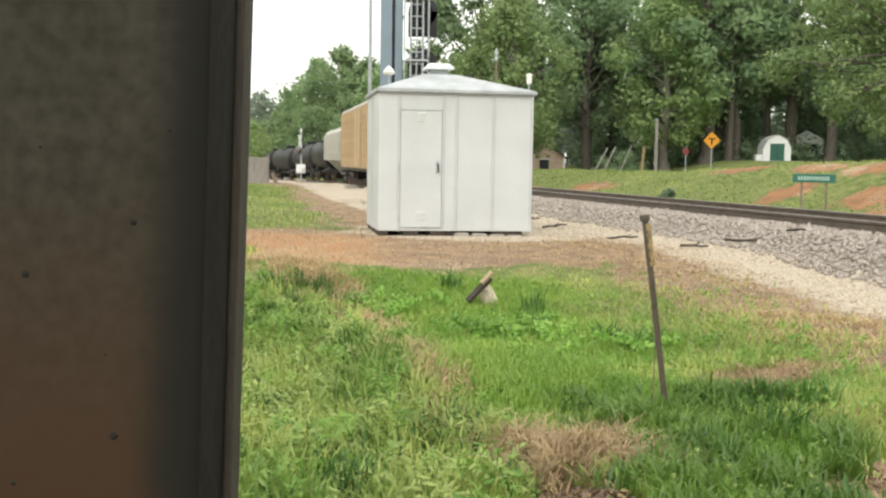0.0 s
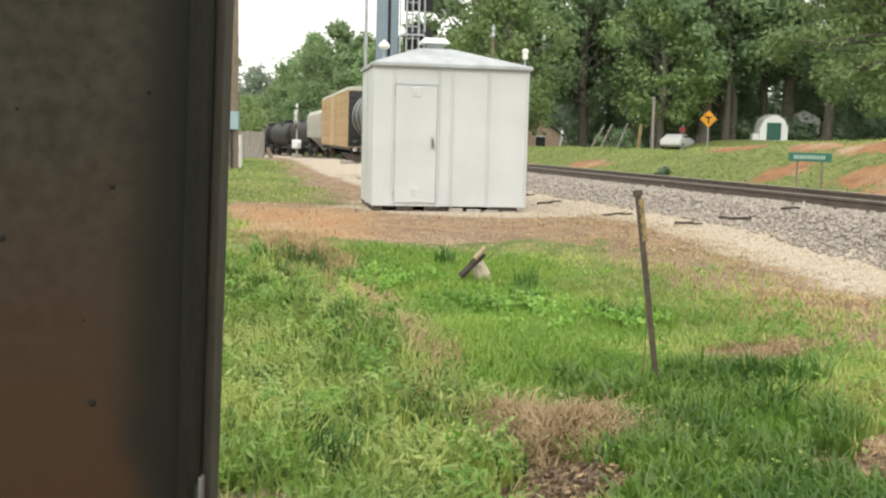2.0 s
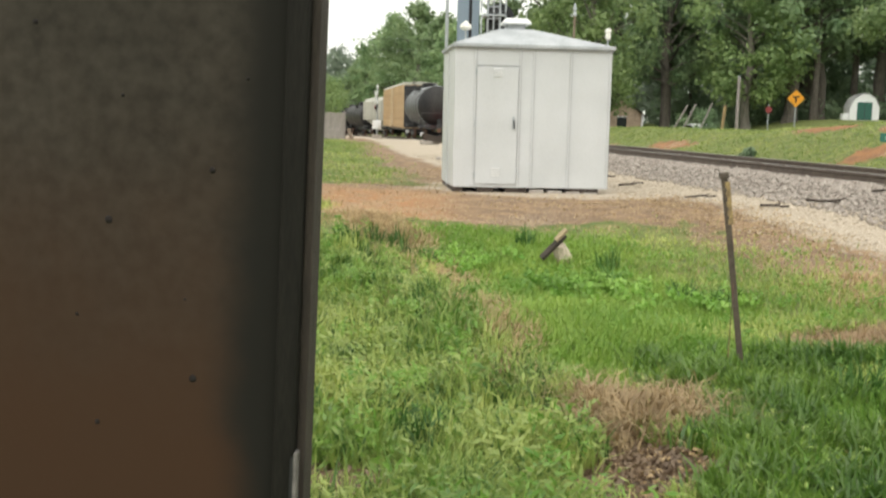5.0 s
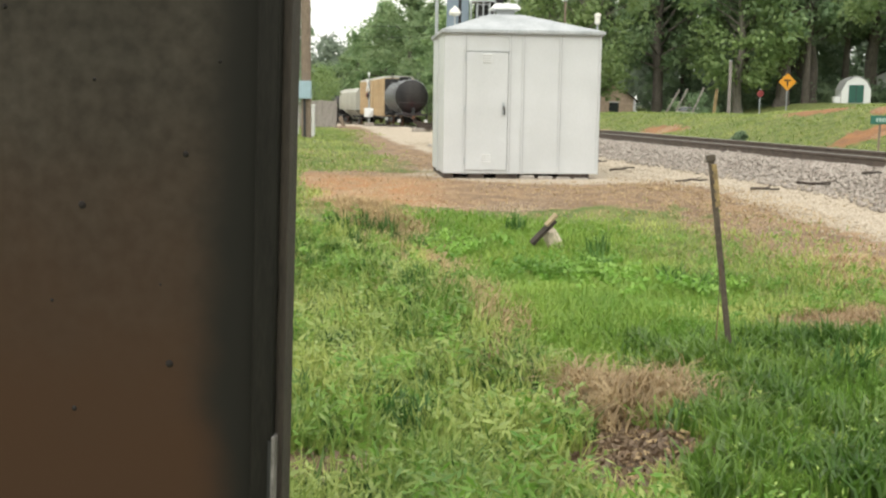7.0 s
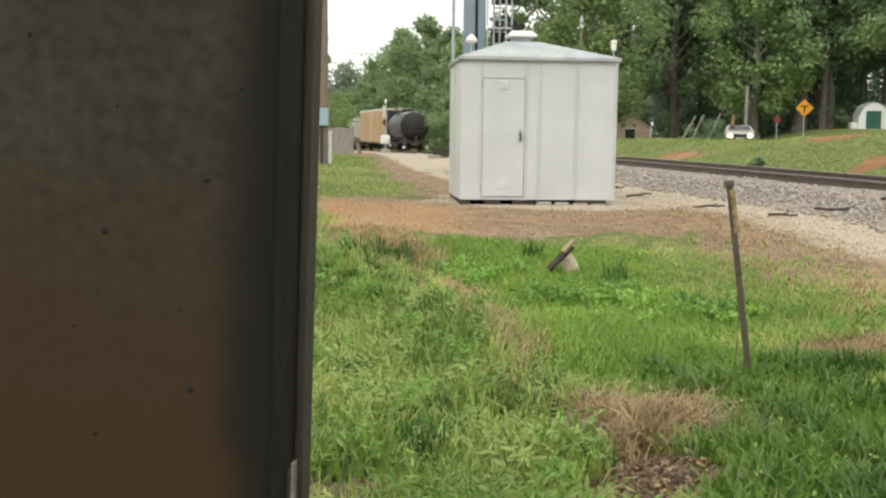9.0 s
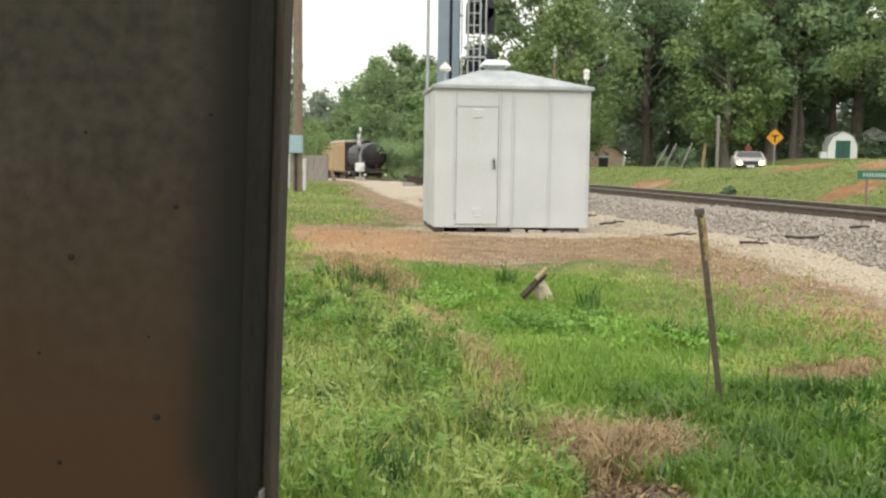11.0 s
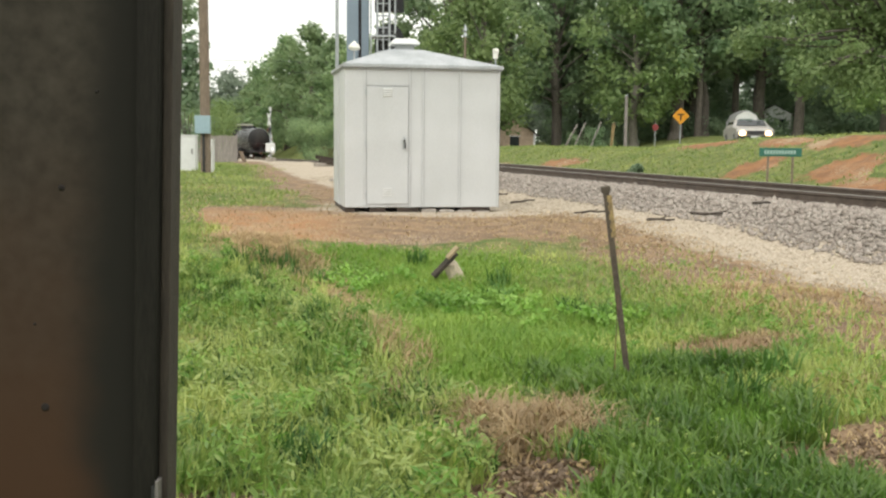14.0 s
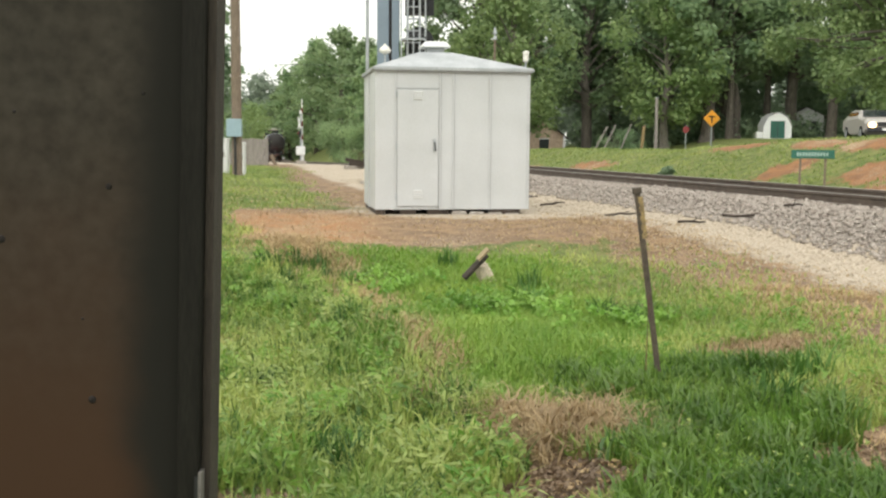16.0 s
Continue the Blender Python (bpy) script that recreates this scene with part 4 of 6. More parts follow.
def tree(label, h, spread, bole, leaf, bark, seed, clumps=55, per=150, size=0.24, crown_low=0.35, group="trees by the railway"):
    """A trunk, limbs reaching into the crown, and clumps of leaves with gaps."""
    g = np.random.default_rng(seed)
    t = thing("tree", label, "tree", group=group)
    bm = B()
    limb(bm, (0, 0, -0.4), (g.normal() * 0.3, g.normal() * 0.3, h * 0.8), bole, bole * 0.25, 10, 0.12, g)
    rod(bm, (0, 0, -0.4), (0, 0, 0.5), bole * 1.5, bole, 10)
    part("trunk", bm, bark, t)
    cs, rs = [], []
    for k in range(clumps):
        a, z = g.uniform(0, 2 * math.pi), g.uniform(crown_low, 0.97)
        w = spread * (math.sin(math.pi * min(1, max(0.12, (z - crown_low + 0.12) / (1.06 - crown_low)))) ** 0.6)
        rr = w * math.sqrt(g.uniform(0.08, 1.0))
        c = (rr * math.cos(a), rr * math.sin(a), h * z)
        cs.append(c)
        rs.append(g.uniform(0.35, 1.3) * spread * 0.31)
        if k % 4 == 0:
            lim = B()
            limb(lim, (0, 0, h * z * 0.72), c, bole * 0.22, bole * 0.05, 6, 0.1, g)
            part("branch", lim, bark, t)
    part("crown", leaf_cloud("crown", np.array(cs), np.array(rs), per, size, leaf, seed=seed), None, t)
    return t


def pine(label, h, spread, seed):
    g = np.random.default_rng(seed)
    t = thing("tree", label, "tree", group="trees by the railway")
    bm = B()
    limb(bm, (0, 0, -0.4), (0.2, 0, h), 0.38, 0.05, 10, 0.06, g)
    part("trunk", bm, BARK, t)
    cs, rs = [], []
    for k in range(46):
        z = g.uniform(0.3, 0.98)
        w = spread * (1.1 - z) * 1.1 + 0.4
        a = g.uniform(0, 2 * math.pi)
        c = (w * math.cos(a) * g.uniform(0.4, 1), w * math.sin(a) * g.uniform(0.4, 1), h * z)
        cs.append(c), rs.append(g.uniform(0.7, 1.2))
        lim = B()
        limb(lim, (0, 0, h * z - 0.3), c, 0.07, 0.02, 5, 0.05, g)
        part("branch", lim, BARK, t)
    part("crown", leaf_cloud("crown", np.array(cs), np.array(rs), 120, 0.2, LEAFDARK, 0.6, seed), None, t)
    return t


def plant(t, x, y, turn=0.0, s=1.0, dz=0.0):
    m = pose(x, y, float(gz(x, y)) - 0.05 + dz, 0, 0, turn) @ Matrix.Scale(s, 4)
    return m


def grow():
    """The first of each kind stands at its own first place, the rest are copies."""
    kinds = {
        "broad": (tree("tall broadleaf tree in fresh green leaf with dark trunk", 17, 5.2, 0.5, LEAF, BARK, 11, 85, 130, 0.22, 0.3),
                  [(22.6, 90, 10, 1.2), (13, 95, 80, 1.1), (31.5, 95, 200, 1.25), (40, 88, 290, 1.1), (17, 104, 140, 1.2), (48, 80, 30, 1.1), (3.6, 98, 60, 1.25), (58, 84, 110, 1.2), (27, 105, 320, 1.25), (9, 99, 15, 1.15)]),
        "lime": (tree("rounded tree in pale yellow-green spring leaf", 14, 4.6, 0.4, LEAFLIME, PALEBARK, 23, 80, 150, 0.2, 0.2),
                 [(5.4, 84, 0, 1.05), (36, 78, 100, 0.95), (19, 90, 200, 1.1)]),
        "airy": (tree("open-crowned tree with leaning dark trunk", 16, 5.5, 0.45, LEAF, BARK, 37, 52, 150, 0.21, 0.36),
                 [(25.3, 94, 50, 1.15), (34, 92, 150, 1.1), (25.6, 92, 250, 1.0), (44, 74, 10, 1.1)]),
        "bushy": (tree("dense bushy green tree reaching the ground", 13, 5.0, 0.4, LEAFMID, BARK, 41, 90, 110, 0.25, 0.06, "trees behind the crossing"),
                  [(-9.6, 131, 0, 1.05), (-14.6, 150, 90, 1.3), (-19.6, 164, 170, 1.3), (-28, 192, 30, 1.15), (-6.2, 122, 250, 1.0), (-3.2, 116, 300, 0.95), (1, 118, 20, 1.0), (-16, 175, 200, 1.2), (-33, 215, 120, 1.1)]),
    }
    for first, places in kinds.values():
        for i, (x, y, a, s) in enumerate(places):
            m = plant(first, x, y, a, s)
            if i == 0:
                first.matrix_basis = m
            else:
                c = copy_thing(first, m)
                c.matrix_basis = m
    p = pine("tall dark pine with bare lower trunk", 19, 3.6, 53)
    for i, (x, y, a, s) in enumerate([(29.5, 96, 0, 1.0), (13.5, 98, 70, 0.95), (37, 100, 160, 1.1), (21, 97, 240, 1.05), (24.5, 90, 20, 0.9), (46, 96, 20, 1.1)]):
        m = plant(p, x, y, a, s)
        if i == 0:
            p.matrix_basis = m
        else:
            copy_thing(p, m).matrix_basis = m
    # a nearer tree whose limbs hang over the road
    g = np.random.default_rng(61)
    t = thing("tree", "large spreading tree with dark limbs hanging over the road", "tree", pose(27.0, 55, float(gz(27.0, 55))))
    bm = B()
    limb(bm, (0, 0, -0.4), (0, 0, 7), 0.5, 0.35, 12, 0.1, g)
    part("trunk", bm, BARK, t)
    cs, rs = [], []
    for k in range(44):
        a = g.uniform(2.2, 4.4) if k < 34 else g.uniform(0, 6.28)
        reach = g.uniform(3.5, 10.5)
        z = g.uniform(4.5, 12.0) - 0.2 * reach
        tip = Vector((reach * math.cos(a), reach * math.sin(a) * 0.7, z))
        lim = B()
        limb(lim, (0, 0, g.uniform(3.5, 7)), tip, 0.17, 0.03, 7, 0.25, g)
        part("branch", lim, BARK, t)
        for j in range(3):
            q = tip * g.uniform(0.6, 1.05)
            cs.append((q.x + g.normal() * 0.7, q.y + g.normal() * 0.7, z + g.normal() * 0.5))
            rs.append(g.uniform(0.6, 1.3))
    part("crown", leaf_cloud("crown", np.array(cs), np.array(rs), 210, 0.14, LEAFLIME, 0.7, 62), None, t)
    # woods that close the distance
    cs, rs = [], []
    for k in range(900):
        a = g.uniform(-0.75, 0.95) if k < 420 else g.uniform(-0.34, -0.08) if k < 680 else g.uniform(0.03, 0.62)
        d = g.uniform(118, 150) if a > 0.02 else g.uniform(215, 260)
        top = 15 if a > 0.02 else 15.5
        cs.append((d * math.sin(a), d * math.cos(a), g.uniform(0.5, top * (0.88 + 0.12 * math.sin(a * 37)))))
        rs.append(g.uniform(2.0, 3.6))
    tagged(part("far_woods", leaf_cloud("far_woods", np.array(cs), np.array(rs), 80, 0.6, LEAFFAR, 0.8, 63), None), "woods closing the distance, haze mixed into their grey-green leaf colour", "woods", kind="stuff")
    # shrubs under the trees
    cs, rs = [], []
    for k in range(680):
        x = g.uniform(1, 60)
        y = g.uniform(92, 112)
        if 5.5 < x < 13.5:
            continue
        cs.append((x, y, float(gz(x, y)) + g.uniform(0.2, 1.6) + (y > 98) * g.uniform(0, 6.5)))
        rs.append(g.uniform(0.7, 1.6))
    tagged(part("undergrowth", leaf_cloud("undergrowth", np.array(cs), np.array(rs), 120, 0.22, LEAFDARK, 0.8, 64), None), "dark green undergrowth beneath the trees", "undergrowth", kind="stuff")
    for x, y, h, mat, lab in ((-11.3, 60, 3.2, LEAFLIME, "yellow-green bush behind the fence"), (-13.5, 66, 3.6, LEAF, "green bush behind the fence"), (12.9, 78, 2.6, LEAF, "green bush on the bank"), (14.2, 80, 2.4, LEAF, "green bush on the bank"), (-7.4, 113, 4.2, LEAFMID, "dark green bush beside the far track"), (-5.4, 108, 3.8, LEAFMID, "dark green bush beside the far track"), (-3.9, 104, 3.2, LEAFMID, "dark green bush beside the far track"), (-8.7, 110, 4.6, LEAFMID, "dark green bush beside the far track"), (-10.9, 120, 5.0, LEAFMID, "dark green bush beside the far track"), (-13.0, 130, 5.0, LEAFMID, "dark green bush beside the far track"), (6.86, 32, 0.4, LEAFDARK, "small dark weed bush beyond the rails"), (-9.75, 45, 9.5, LEAFDARK, "dark leafy creeper-covered tree beside the pole")):
        w = 0.28 if h < 6 else 0.06
        cs = [(g.normal() * h * w, g.normal() * h * w, g.uniform(0.1, 1) * h) for k in range(14)]
        b = thing("bush", lab, "bush", pose(x, y, float(gz(x, y))))
        part("stem_clump", limb_bundle(g, min(h, 3.5)), BARK, b)
        part("foliage", leaf_cloud("foliage", np.array(cs), np.full(14, h * 0.22 if h < 6 else 0.8), 220, 0.06 + 0.01 * h, mat, 0.8, int(abs(x * 10))), None, b)


def limb_bundle(g, h):
    bm = B()
    for k in range(6):
        limb(bm, (0, 0, -0.1), (g.normal() * h * 0.2, g.normal() * h * 0.2, h * 0.7), 0.035, 0.01, 6, 0.04, g)
    return bm


grow()


# ---- far things on the bank ----
def build_far():
    # barn-roofed garden shed
    x, y = 27.1, 85
    s = thing("garden_shed", "white barn-roofed garden shed with dark green door", "shed", pose(x, y, float(gz(x, y)) - 0.05, 0, 0, -8) @ Matrix.Scale(0.9, 4))
    ol = [(-1.22, 0), (1.22, 0), (1.22, 1.15), (0.86, 1.95), (0.3, 2.28), (0, 2.36), (-0.3, 2.28), (-0.86, 1.95), (-1.22, 1.15)]
    part("body", prism(B(), ol, 0, 3.4), SHEDWHITE, s)
    bm = B()
    for a, b in zip(ol[2:], ol[3:]):
        k = [bm.verts.new((p[0] * 1.04, yy, p[1] * 1.02 + 0.02)) for yy in (-0.12, 3.5) for p in (a, b)]
        bm.faces.new((k[0], k[1], k[3], k[2]))
    bmesh.ops.solidify(bm, geom=bm.faces[:], thickness=0.05)
    part("roof", bm, SHEDWHITE, s)
    d = part("door", box(B(), -0.62, 0.62, -0.06, 0.0, 0.08, 1.62, 0.01), DOORGREEN, s)
    part("door_batten", box(B(), -0.02, 0.02, -0.075, -0.06, 0.1, 1.6), DARK, d)
    part("lean_to", box(B(), -1.75, -1.22, 0.4, 1.6, 0, 0.62, 0.02), SHEDWHITE, s)
    # warning sign
    x, y = 16.9, 66
    g = thing("warning_sign", "orange-yellow diamond road junction warning sign on post", "road sign", pose(x, y, float(gz(x, y))))
    z = 2.85 - float(gz(x, y))
    part("post", box(B(), -0.03, 0.03, 0.0, 0.05, -0.3, z + 0.5), GALV, g)
    pl = part("plate", box(B(), -0.38, 0.38, -0.015, 0, -0.38, 0.38, 0.004, m=Matrix.Translation((0, 0, z)) @ pose(0, 0, 0, 0, 45, 0)), SIGNYELLOW, g)
    part("junction_mark", box(B(), -0.045, 0.045, -0.022, -0.016, z - 0.28, z + 0.12), BLACK, pl)
    part("junction_mark", box(B(), -0.22, 0.22, -0.022, -0.016, z + 0.06, z + 0.15), BLACK, pl)
    # stop sign seen among the trunks
    x, y = 17.6, 76
    g = thing("stop_sign", "small red stop sign on a thin post", "road sign", pose(x, y, float(gz(x, y))))
    part("post", box(B(), -0.03, 0.03, 0.0, 0.05, -0.3, 2.6), GALV, g)
    part("plate", lathe(B(), [(0.25, 0), (0.25, 0.015)], 8, Matrix.Translation((0, 0, 2.25)) @ pose(0, 0, 0, 90, 0, 0)), SIGNRED, g)
    # station board by the track
    x, y = 8.75, 24.6
    g = thing("station_board", "green station name board with pale lettering on two posts", "sign", pose(x, y, float(gz(x, y)), 0, 0, -16))
    z = 1.0 - float(gz(x, y))
    for px in (-0.26, 0.30):
        part("post", box(B(), px - 0.025, px + 0.025, 0.0, 0.05, -0.3, z), WOOD, g)
    pl = part("board", box(B(), -0.47, 0.5, -0.02, 0.0, z - 0.1, z + 0.1, 0.006), SIGNGREEN, g)
    for k in range(11):
        xx = -0.35 + k * 0.066
        part("letter_bar", box(B(), xx, xx + 0.045, -0.026, -0.021, z - 0.045, z + 0.045), SIGNWHITE, pl)
    # brick cottage beyond
    x, y = 8.95, 93
    h = thing("cottage", "small brick cottage with brown gabled roof among bushes", "house", pose(x, y, 0.52, 0, 0, 15) @ Matrix.Scale(0.88, 4))
    part("wall", prism(B(), [(-2.2, -1), (2.2, -1), (2.2, 1.5), (0, 3.0), (-2.2, 1.5)], 0, 7), BRICK, h)
    bm = B()
    for s in (-1, 1):
        k = [bm.verts.new(p) for p in ((s * 2.6, -0.4, 1.25), (0, -0.4, 3.05), (0, 7.4, 3.05), (s * 2.6, 7.4, 1.25))]
        bm.faces.new(k)
    bmesh.ops.solidify(bm, geom=bm.faces[:], thickness=0.15)
    part("roof", bm, SHINGLE, h)
    w = part("window", box(B(), -0.5, 0.5, -0.05, 0.02, 0.2, 1.2), GLASS, h)
    part("window_frame", box(B(), -0.56, 0.56, -0.08, -0.05, 1.2, 1.28), SHEDWHITE, w)
    part("corner_board", box(B(), 2.05, 2.25, -0.06, 0.02, -1, 1.5), SHEDWHITE, h)
    # pale house glimpsed between the trunks beyond the shed
    x, y = 33.6, 97
    h = thing("house", "small pale-sided house glimpsed between tree trunks", "house", pose(x, y, float(gz(x, y)), 0, 0, -12))
    part("wall", prism(B(), [(-1.5, -0.3), (1.5, -0.3), (1.5, 2.3), (0, 3.1), (-1.5, 2.3)], 0, 5), SHEDWHITE, h)
    bm = B()
    for s in (-1, 1):
        bm.faces.new([bm.verts.new(p) for p in ((s * 1.8, -0.3, 2.15), (0, -0.3, 3.16), (0, 5.3, 3.16), (s * 1.8, 5.3, 2.15))])
    bmesh.ops.solidify(bm, geom=bm.faces[:], thickness=0.1)
    part("roof", bm, SHINGLE, h)
    for wx in (-0.75, 0.75):
        w = part("window", box(B(), wx - 0.3, wx + 0.3, -0.04, 0.02, 0.9, 1.8), GLASS, h)
        part("sill", box(B(), wx - 0.36, wx + 0.36, -0.08, 0.0, 0.83, 0.9), SHEDWHITE, w)
    # leaning and upright posts on the bank
    for px, yy, hh, tilt, mat, lab in ((0.150, 70, 2.4, 25, GREYWOOD, "grey leaning timber post"), (0.166, 72, 2.6, 22, GREYWOOD, "grey leaning timber post"), (0.141, 68, 2.3, 28, GREYWOOD, "grey leaning timber post")):
        x = px * yy
        p = thing("leaning_post", lab, "post", pose(x, yy, float(gz(x, yy)), 0, tilt, 0), "leaning posts on the bank")
        part("shaft", box(B(), -0.045, 0.045, -0.045, 0.045, -0.3, hh, 0.012), mat, p)
    x, yy = 0.189 * 69, 69
    p = thing("marker_post", "yellow painted timber marker post on the bank", "post", pose(x, yy, float(gz(x, yy)), 0, 5, 0))
    part("shaft", box(B(), -0.09, 0.09, -0.09, 0.09, -0.3, 2.0, 0.02), YELLOWPAINT, p)
    part("cap", box(B(), -0.1, 0.1, -0.1, 0.1, 2.0, 2.06, 0.01), WOOD, p)
    x, yy = 0.203 * 82, 82
    p = thing("utility_pole", "pale timber utility pole among the trees", "pole", pose(x, yy, float(gz(x, yy))))
    part("shaft", rod(B(), (0, 0, -0.4), (0, 0, 4.9), 0.15, 0.12), GREYWOOD, p)
    part("cap", rod(B(), (0, 0, 4.9), (0, 0, 4.96), 0.14, 0.10), GALV, p)
    x, yy = 0.0485 * 58, 58
    p = thing("utility_pole", "thin timber pole with insulator seen over the hut", "pole", pose(x, yy, float(gz(x, yy))))
    part("shaft", rod(B(), (0, 0, -0.4), (0, 0, 7.0), 0.075, 0.06), WOOD, p)
    part("insulator", lathe(B(), [(0.05, 0), (0.12, 0.05), (0.05, 0.3), (0.12, 0.35), (0.03, 0.7)], 10, Matrix.Translation((0, 0, 7.0))), GALV, p)
    # left: pole, meter box, cabinets, fence
    x, y = -6.3, 32
    p = thing("utility_pole", "brown timber utility pole with a pale blue meter box", "pole", pose(x, y, float(gz(x, y))))
    part("shaft", rod(B(), (0, 0, -0.4), (0, 0, 10), 0.16, 0.13, 16), WOOD, p)
    b = part("meter_box", box(B(), -0.26, 0.2, -0.32, -0.14, 1.2, 1.74, 0.02), BOXBLUE, p, "pale blue steel meter box")
    part("conduit", rod(B(), (-0.02, -0.2, 0.0), (-0.02, -0.2, 1.2), 0.04), DARK, p)
    for k in range(14):
        part("staple", box(B(), -0.19, -0.16, -0.02, 0.02, 3.0 + 0.35 * k, 3.1 + 0.35 * k), SHEDWHITE, p)
    for x, y, w, h in ((-6.42, 33.2, 0.26, 0.98), (-7.15, 33.6, 0.5, 1.1), (-7.9, 34, 0.42, 1.3)):
        c = thing("utility_cabinet", "white utility cabinet standing in the grass", "cabinet", pose(x, y, float(gz(x, y))), "cabinets by the pole")
        b = part("body", box(B(), -w / 2, w / 2, -0.2, 0.2, -0.1, h, 0.03), SHEDWHITE, c)
        part("lid", box(B(), -w / 2 - 0.02, w / 2 + 0.02, -0.22, 0.22, h, h + 0.05, 0.02), SHEDWHITE, c)
        part("handle", box(B(), w / 4, w / 4 + 0.03, -0.22, -0.2, h * 0.5, h * 0.65), DARK, c)
    f = thing("board_fence", "grey weathered close-board timber fence", "fence", pose(-9.4, 56, float(gz(-9.4, 56)), 0, 0, 8))
    for k in range(34):
        part("board", box(B(), -k * 0.16 - 0.15, -k * 0.16, -0.012, 0.012, -0.1, 1.42 + random.uniform(-0.03, 0.03)), GREYWOOD, f)
    for z in (0.3, 1.1):
        part("rail", box(B(), -5.45, 0, 0.013, 0.06, z, z + 0.09), GREYWOOD, f)
    for k in range(3):
        part("post", box(B(), -k * 2.6 - 0.05, -k * 2.6 + 0.05, 0.061, 0.16, -0.3, 1.5), GREYWOOD, f)
    x, y = -8.75, 54.5
    p = thing("stub_post", "short pale timber stub beside the fence", "post", pose(x, y, float(gz(x, y)), 0, -20, 0))
    part("shaft", box(B(), -0.09, 0.09, -0.09, 0.09, -0.2, 0.55, 0.02), WOOD, p)
    # scrap by the track beyond the hut
    g = np.random.default_rng(5)
    for k in range(7):
        x, y = -3.55 + g.normal() * 0.45, 47 + g.normal() * 0.8
        p = thing("old_timber", "discarded dark timber piece beside the track", "timber", pose(x, y, float(gz(x, y)) + 0.08 + 0.1 * (k % 3), 0, g.uniform(-14, 14), g.uniform(0, 180)), "discarded timbers beside the track")
        part("baulk", box(B(), -0.55, 0.55, -0.09, 0.09, -0.08, 0.08, 0.015), TIEWOOD if k % 3 else CONCRETE, p)
    for x, y, w in ((5.7, 36, 0.7), (5.2, 37.5, 0.5)):
        p = thing("tie_stack", "dark stacked old ties beyond the rails", "timber", pose(x, y, float(gz(x, y))), "old ties beyond the rails")
        for k in range(2):
            part("tie", box(B(), -w / 2, w / 2, -0.1, 0.1, 0, 0.12, 0.01, m=pose(g.normal() * 0.05, g.normal() * 0.1, 0.13 * k - 0.03, 0, 0, g.uniform(-12, 12))), TIEWOOD, p)


build_far()


def build_cables():
    for k, (z0, z1) in enumerate(((10.9, 10.5), (9.6, 9.3))):
        bm = B()
        pts = [Vector((-60 + 8.0 * i, 118 + 0.6 * i, z0 + (z1 - z0) * i / 10 - 0.7 * math.sin(math.pi * i / 10))) for i in range(11)]
        for p, q in zip(pts, pts[1:]):
            rod(bm, p, q, 0.022, seg=5)
        tagged(part("overhead_cable", bm, DARK), "thin dark overhead cable across the sky", "cable", "overhead cables")


build_cables()


